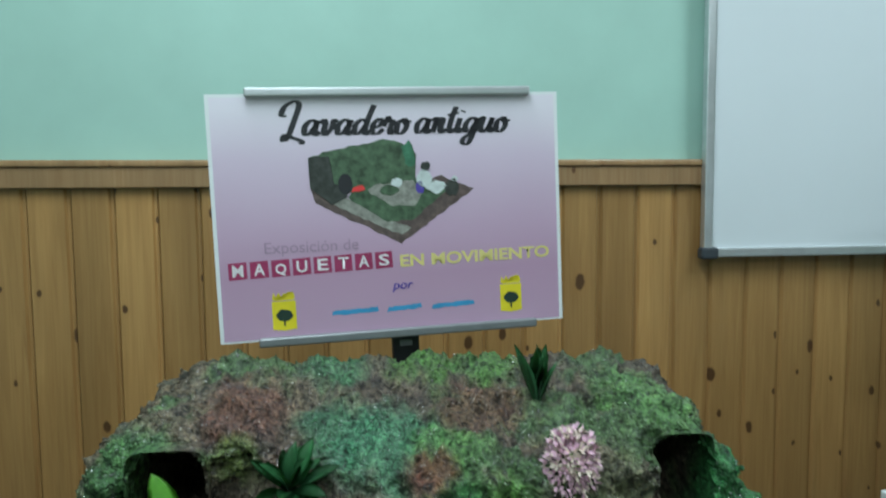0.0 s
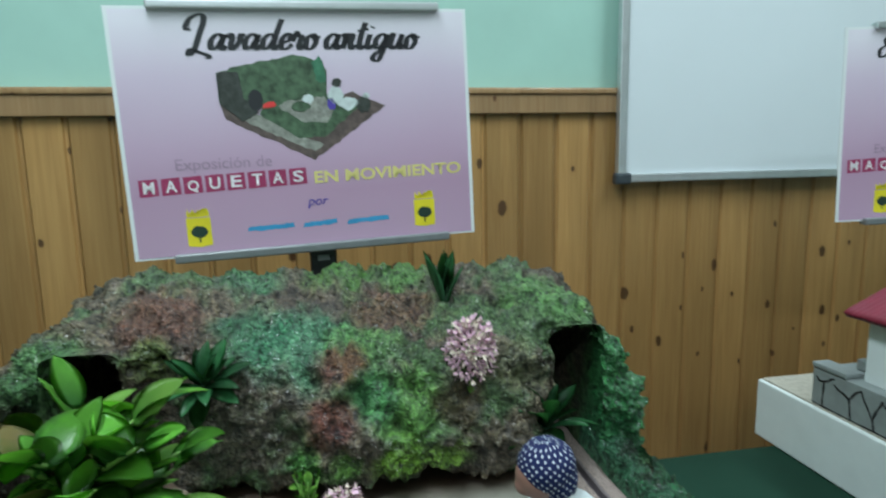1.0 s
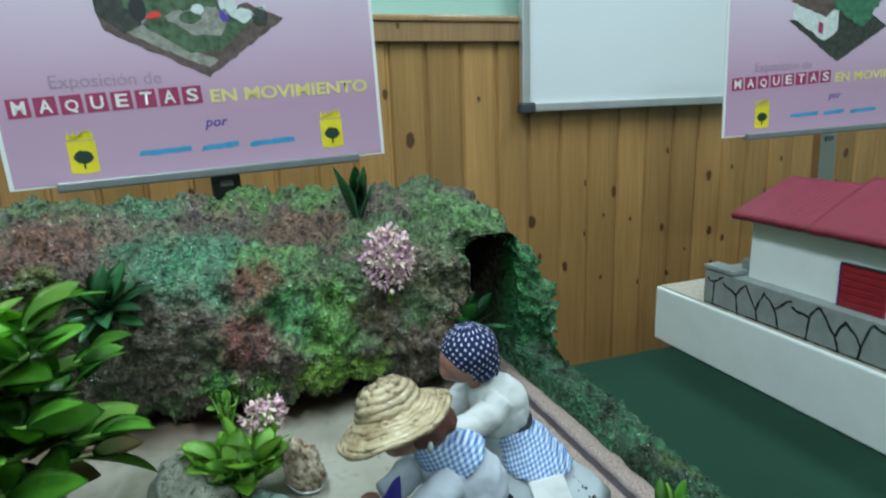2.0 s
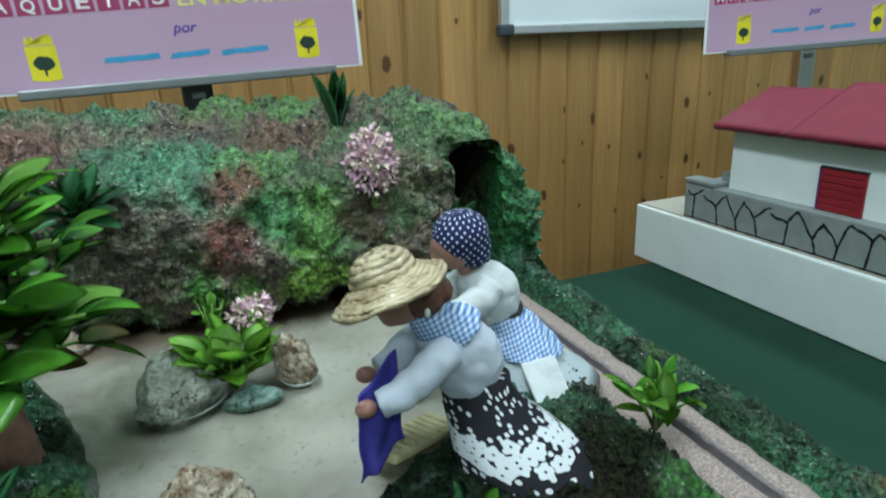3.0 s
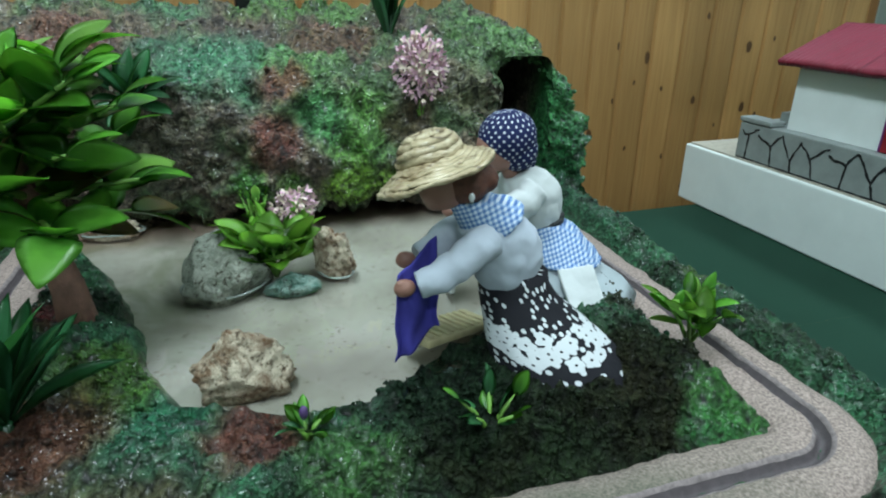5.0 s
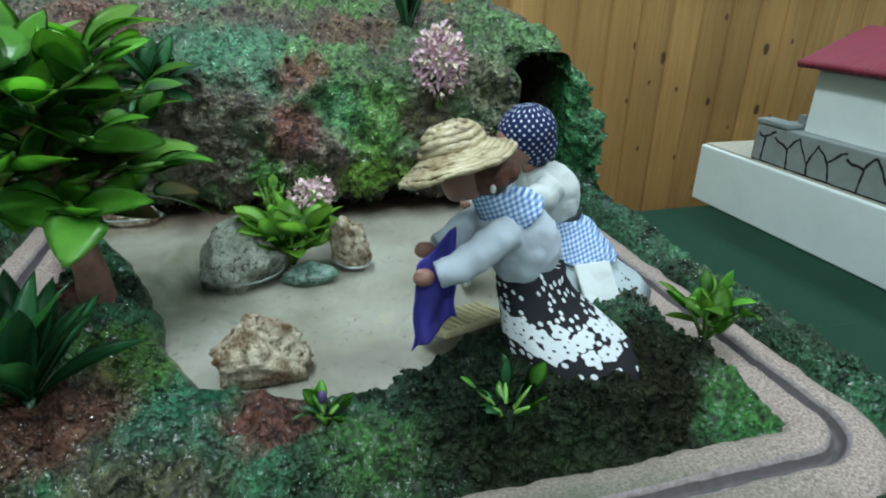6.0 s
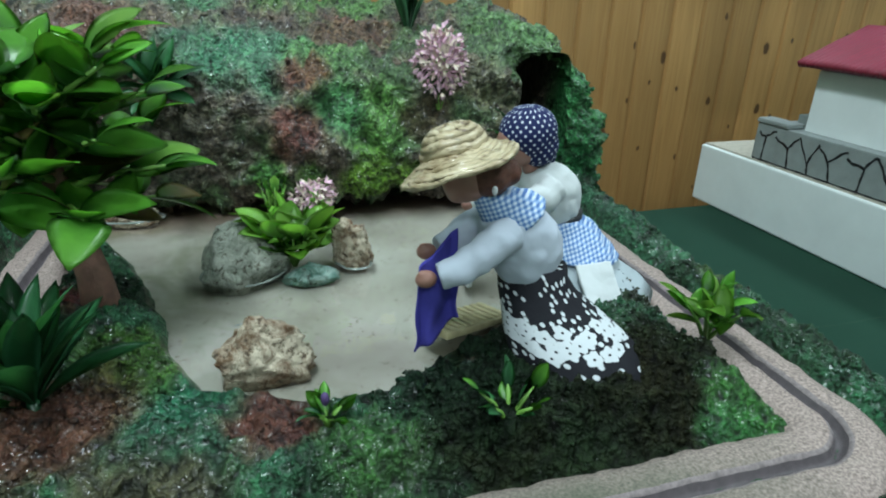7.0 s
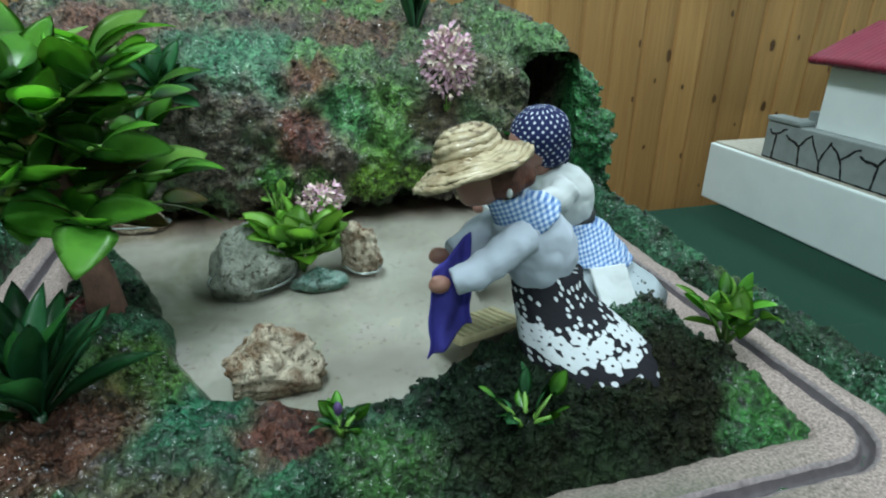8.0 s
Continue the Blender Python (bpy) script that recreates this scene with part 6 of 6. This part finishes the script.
def doll_in_headscarf():
    bm = bmesh.new()
    mats = [GREY_COTTON, WHITE_COTTON, GINGHAM, CLAY, NAVY_DOTS, BLACK]
    Y = (0, 1, 0)
    # grey skirt spread over the folded legs
    sk = [((0.150, 0.468, 0.845), 0.0165, 0.014), ((0.150, 0.467, 0.838), 0.019, 0.017), ((0.153, 0.463, 0.828), 0.024, 0.022), ((0.158, 0.457, 0.817), 0.031, 0.029), ((0.165, 0.449, 0.806), 0.041, 0.036), ((0.168, 0.445, 0.796), 0.046, 0.040)]
    rings_bm([(c, a, b, (1, -0.4, 0), (0.4, 1, 0)) for c, a, b in sk], 56, bm, 0, True, folds(0.05, 8, 0.2, 1))
    # gingham overskirt, open in front, and a white apron corner below it
    over = bmesh.new()
    rings_bm([((0.153, 0.465, 0.846), 0.0175, 0.0155, (1, -0.3, 0), (0.3, 1, 0)), ((0.157, 0.460, 0.836), 0.0220, 0.020, (1, -0.3, 0), (0.3, 1, 0)), ((0.160, 0.455, 0.828), 0.0255, 0.0245, (1, -0.3, 0), (0.3, 1, 0)), ((0.162, 0.451, 0.822), 0.0270, 0.0265, (1, -0.3, 0), (0.3, 1, 0))], 48, over, 0, True, folds(0.05, 10))
    sewn(over, 0.0012, 0.0014, 6.0, bm, 2, 3)
    apron = bmesh.new()
    cols, rows = 9, 9
    grid = []
    for i in range(cols):
        u = i / (cols - 1)
        for j in range(rows):
            w = j / (rows - 1)
            p = Vector((0.142, 0.4235, 0.8265)).lerp(Vector((0.167, 0.4205, 0.8290)), u).lerp(Vector((0.144, 0.4045, 0.8035)).lerp(Vector((0.170, 0.4015, 0.8045)), u), w)
            p += Vector((0, -1, 0.8)) * 0.0016 * math.sin(u * 5 + 1) * w
            grid.append(apron.verts.new(p))
    for i in range(cols - 1):
        for j in range(rows - 1):
            k = i * rows + j
            apron.faces.new((grid[k], grid[k + rows], grid[k + rows + 1], grid[k + 1]))
    bmesh.ops.recalc_face_normals(apron, faces=apron.faces[:])
    bmesh.ops.solidify(apron, geom=apron.faces[:], thickness=0.003)
    sewn(apron, 0.0009, 0.0004, 7.0, bm, 1, 2)
    rings_bm([((0.150, 0.468, 0.842), 0.0175, 0.0150, (1, 0, 0.2), Y), ((0.149, 0.468, 0.848), 0.0180, 0.0154, (1, 0, 0.2), Y)], 32, bm, 5)
    # full white blouse with gathered sleeves
    cloth = bmesh.new()
    to = [((0.149, 0.468, 0.847), 0.0175, 0.0150), ((0.146, 0.468, 0.856), 0.0205, 0.0175), ((0.141, 0.468, 0.866), 0.0215, 0.0185), ((0.134, 0.468, 0.876), 0.0185, 0.0175), ((0.127, 0.468, 0.885), 0.011, 0.012)]
    rings_bm([(c, a, b, (0.85, 0, 0.45), Y) for c, a, b in to], 36, cloth, 0, True)
    for side in (-1, 1):
        y0 = 0.468 + side * 0.0155
        tube_bm([(0.136, y0, 0.876), (0.127, y0 + side * 0.003, 0.868), (0.113, y0 + side * 0.002, 0.861), (0.099, y0 - side * 0.001, 0.858), (0.088, y0 - side * 0.004, 0.857)], [0.0100, 0.0108, 0.0098, 0.0085, 0.007], 16, cloth, True)
    sewn(cloth, 0.0012, 0.001, 8.0, bm, 1)
    tube_bm([(0.126, 0.468, 0.88), (0.119, 0.468, 0.895)], [0.0065, 0.0065], 14, bm, True, 3)
    head = bmesh.new()
    ball(head, (0.1125, 0.468, 0.902), (0.0145, 0.0145, 0.0160), 0, 24, Euler((0, radians(-24), 0)).to_matrix().to_4x4())
    ball(head, (0.1045, 0.468, 0.8965), (0.0075, 0.0080, 0.0070), 0, 18)
    sewn(head, 0.0011, 0.0002, 9.0, bm, 3, 4)
    # headscarf: a close cap drawn down over the nape, its knot and a short tail
    cap = bmesh.new()
    ball(cap, (0.1195, 0.468, 0.9095), (0.0205, 0.0200, 0.0185), 0, 32, Euler((0, radians(-16), 0)).to_matrix().to_4x4())
    ball(cap, (0.1265, 0.467, 0.9005), (0.0145, 0.0165, 0.0150), 0, 24)
    tube_bm([(0.130, 0.466, 0.896), (0.135, 0.465, 0.889), (0.136, 0.464, 0.883)], [(0.008, 0.010), (0.005, 0.007), (0.002, 0.003)], 14, cap, True)
    sewn(cap, 0.001, 0.0007, 10.0, bm, 4, 4)
    for side in (-1, 1):
        y0 = 0.468 + side * 0.0155
        ball(bm, (0.0825, y0 - side * 0.005, 0.8565), (0.006, 0.0042, 0.0046), 3, 12)
    bmesh.ops.translate(bm, verts=bm.verts[:], vec=(-0.005, 0, 0))
    ob = finish("doll", bm, mats)
    return tagged(ob, "kneeling cloth doll in a navy dotted headscarf and white blouse", "doll")


doll_in_straw_hat()
doll_in_headscarf()


def hanging_cloth(name, top_a, top_b, low_a, low_b, mat, label, seed):
    """A small cloth bunched at its upper edge and hanging in folds."""
    nu, nv = 22, 26
    ta, tb, la, lb = map(Vector, (top_a, top_b, low_a, low_b))
    verts = []
    for i in range(nu):
        u = i / (nu - 1)
        for j in range(nv):
            v = j / (nv - 1)
            p = (ta.lerp(tb, u)).lerp(la.lerp(lb, u), v)
            p += Vector((0.3, 1, 0)) * 0.005 * math.sin(u * 9 + seed) * (0.4 + 0.6 * v) + Vector((1, 0, 0.2)) * 0.003 * noise.noise(Vector((u * 3, v * 3, seed)))
            verts.append(p)
    ob = from_arrays(name, verts, [tuple(f) for f in grid_faces(nu, nv)], mat)
    m = ob.modifiers.new("thickness", "SOLIDIFY")
    m.thickness = 0.0009
    return tagged(ob, label, "cloth")


hanging_cloth("wash_cloth", (0.0125, 0.371, 0.862), (0.042, 0.397, 0.873), (0.0095, 0.370, 0.8085), (0.041, 0.386, 0.822), PURPLE_CLOTH, "violet wash cloth held over the water by a doll", 1.0)
hanging_cloth("wash_cloth", (0.079, 0.455, 0.862), (0.077, 0.480, 0.860), (0.073, 0.452, 0.8015), (0.069, 0.484, 0.8015), WHITE_COTTON, "white wash cloth held by the doll in the headscarf", 2.0)


def washboard():
    ob = empty("washboard", pose(0.055, 0.407, 0.806, 0, 12, 32), label="small yellowish ribbed wooden washboard slanting into the water", category="washboard")
    mat = plain("pale_yellow_wood", (0.4, 0.35, 0.2), 0.55, vary=0.2, scale=90, bumpy=0.3)
    part("board", box_bm(-0.036, 0.030, -0.013, 0.013, -0.003, 0.002, 0.0015), mat, ob)
    for k in range(9):
        part("rib", box_bm(-0.032 + 0.0066 * k, -0.0285 + 0.0066 * k, -0.0115, 0.0115, 0.0018, 0.0034, 0.0008, 1), mat, ob)
    return ob


washboard()


# ---- pine panelling ----
def panelling():
    pitch = 0.0776
    w = pitch - 0.0008
    prof = [(-w / 2, 0.0), (-w / 2, -0.0065), (-w / 2 + 0.0045, -0.012), (w / 2 - 0.0085, -0.012), (w / 2 - 0.0055, -0.0068), (w / 2, -0.0065), (w / 2, 0.0)]
    bm = bmesh.new()
    lo = [bm.verts.new((x, y, 0.0)) for x, y in prof]
    hi = [bm.verts.new((x, y, 1.2025)) for x, y in prof]
    for i in range(len(prof)):
        j = (i + 1) % len(prof)
        bm.faces.new((lo[i], lo[j], hi[j], hi[i]))
    bm.faces.new(lo[::-1])
    bm.faces.new(hi)
    bmesh.ops.recalc_face_normals(bm, faces=bm.faces[:])
    me = bpy.data.meshes.new("plank")
    bm.to_mesh(me)
    bm.free()
    me.materials.append(PINE)
    x = 0.448 + pitch / 2 - 39 * pitch
    while x < 2.98:
        ob = new("plank", me)
        ob.parent = wall_north
        ob.location = (x, WALL_Y + 0.0115, 0)
        x += pitch


panelling()
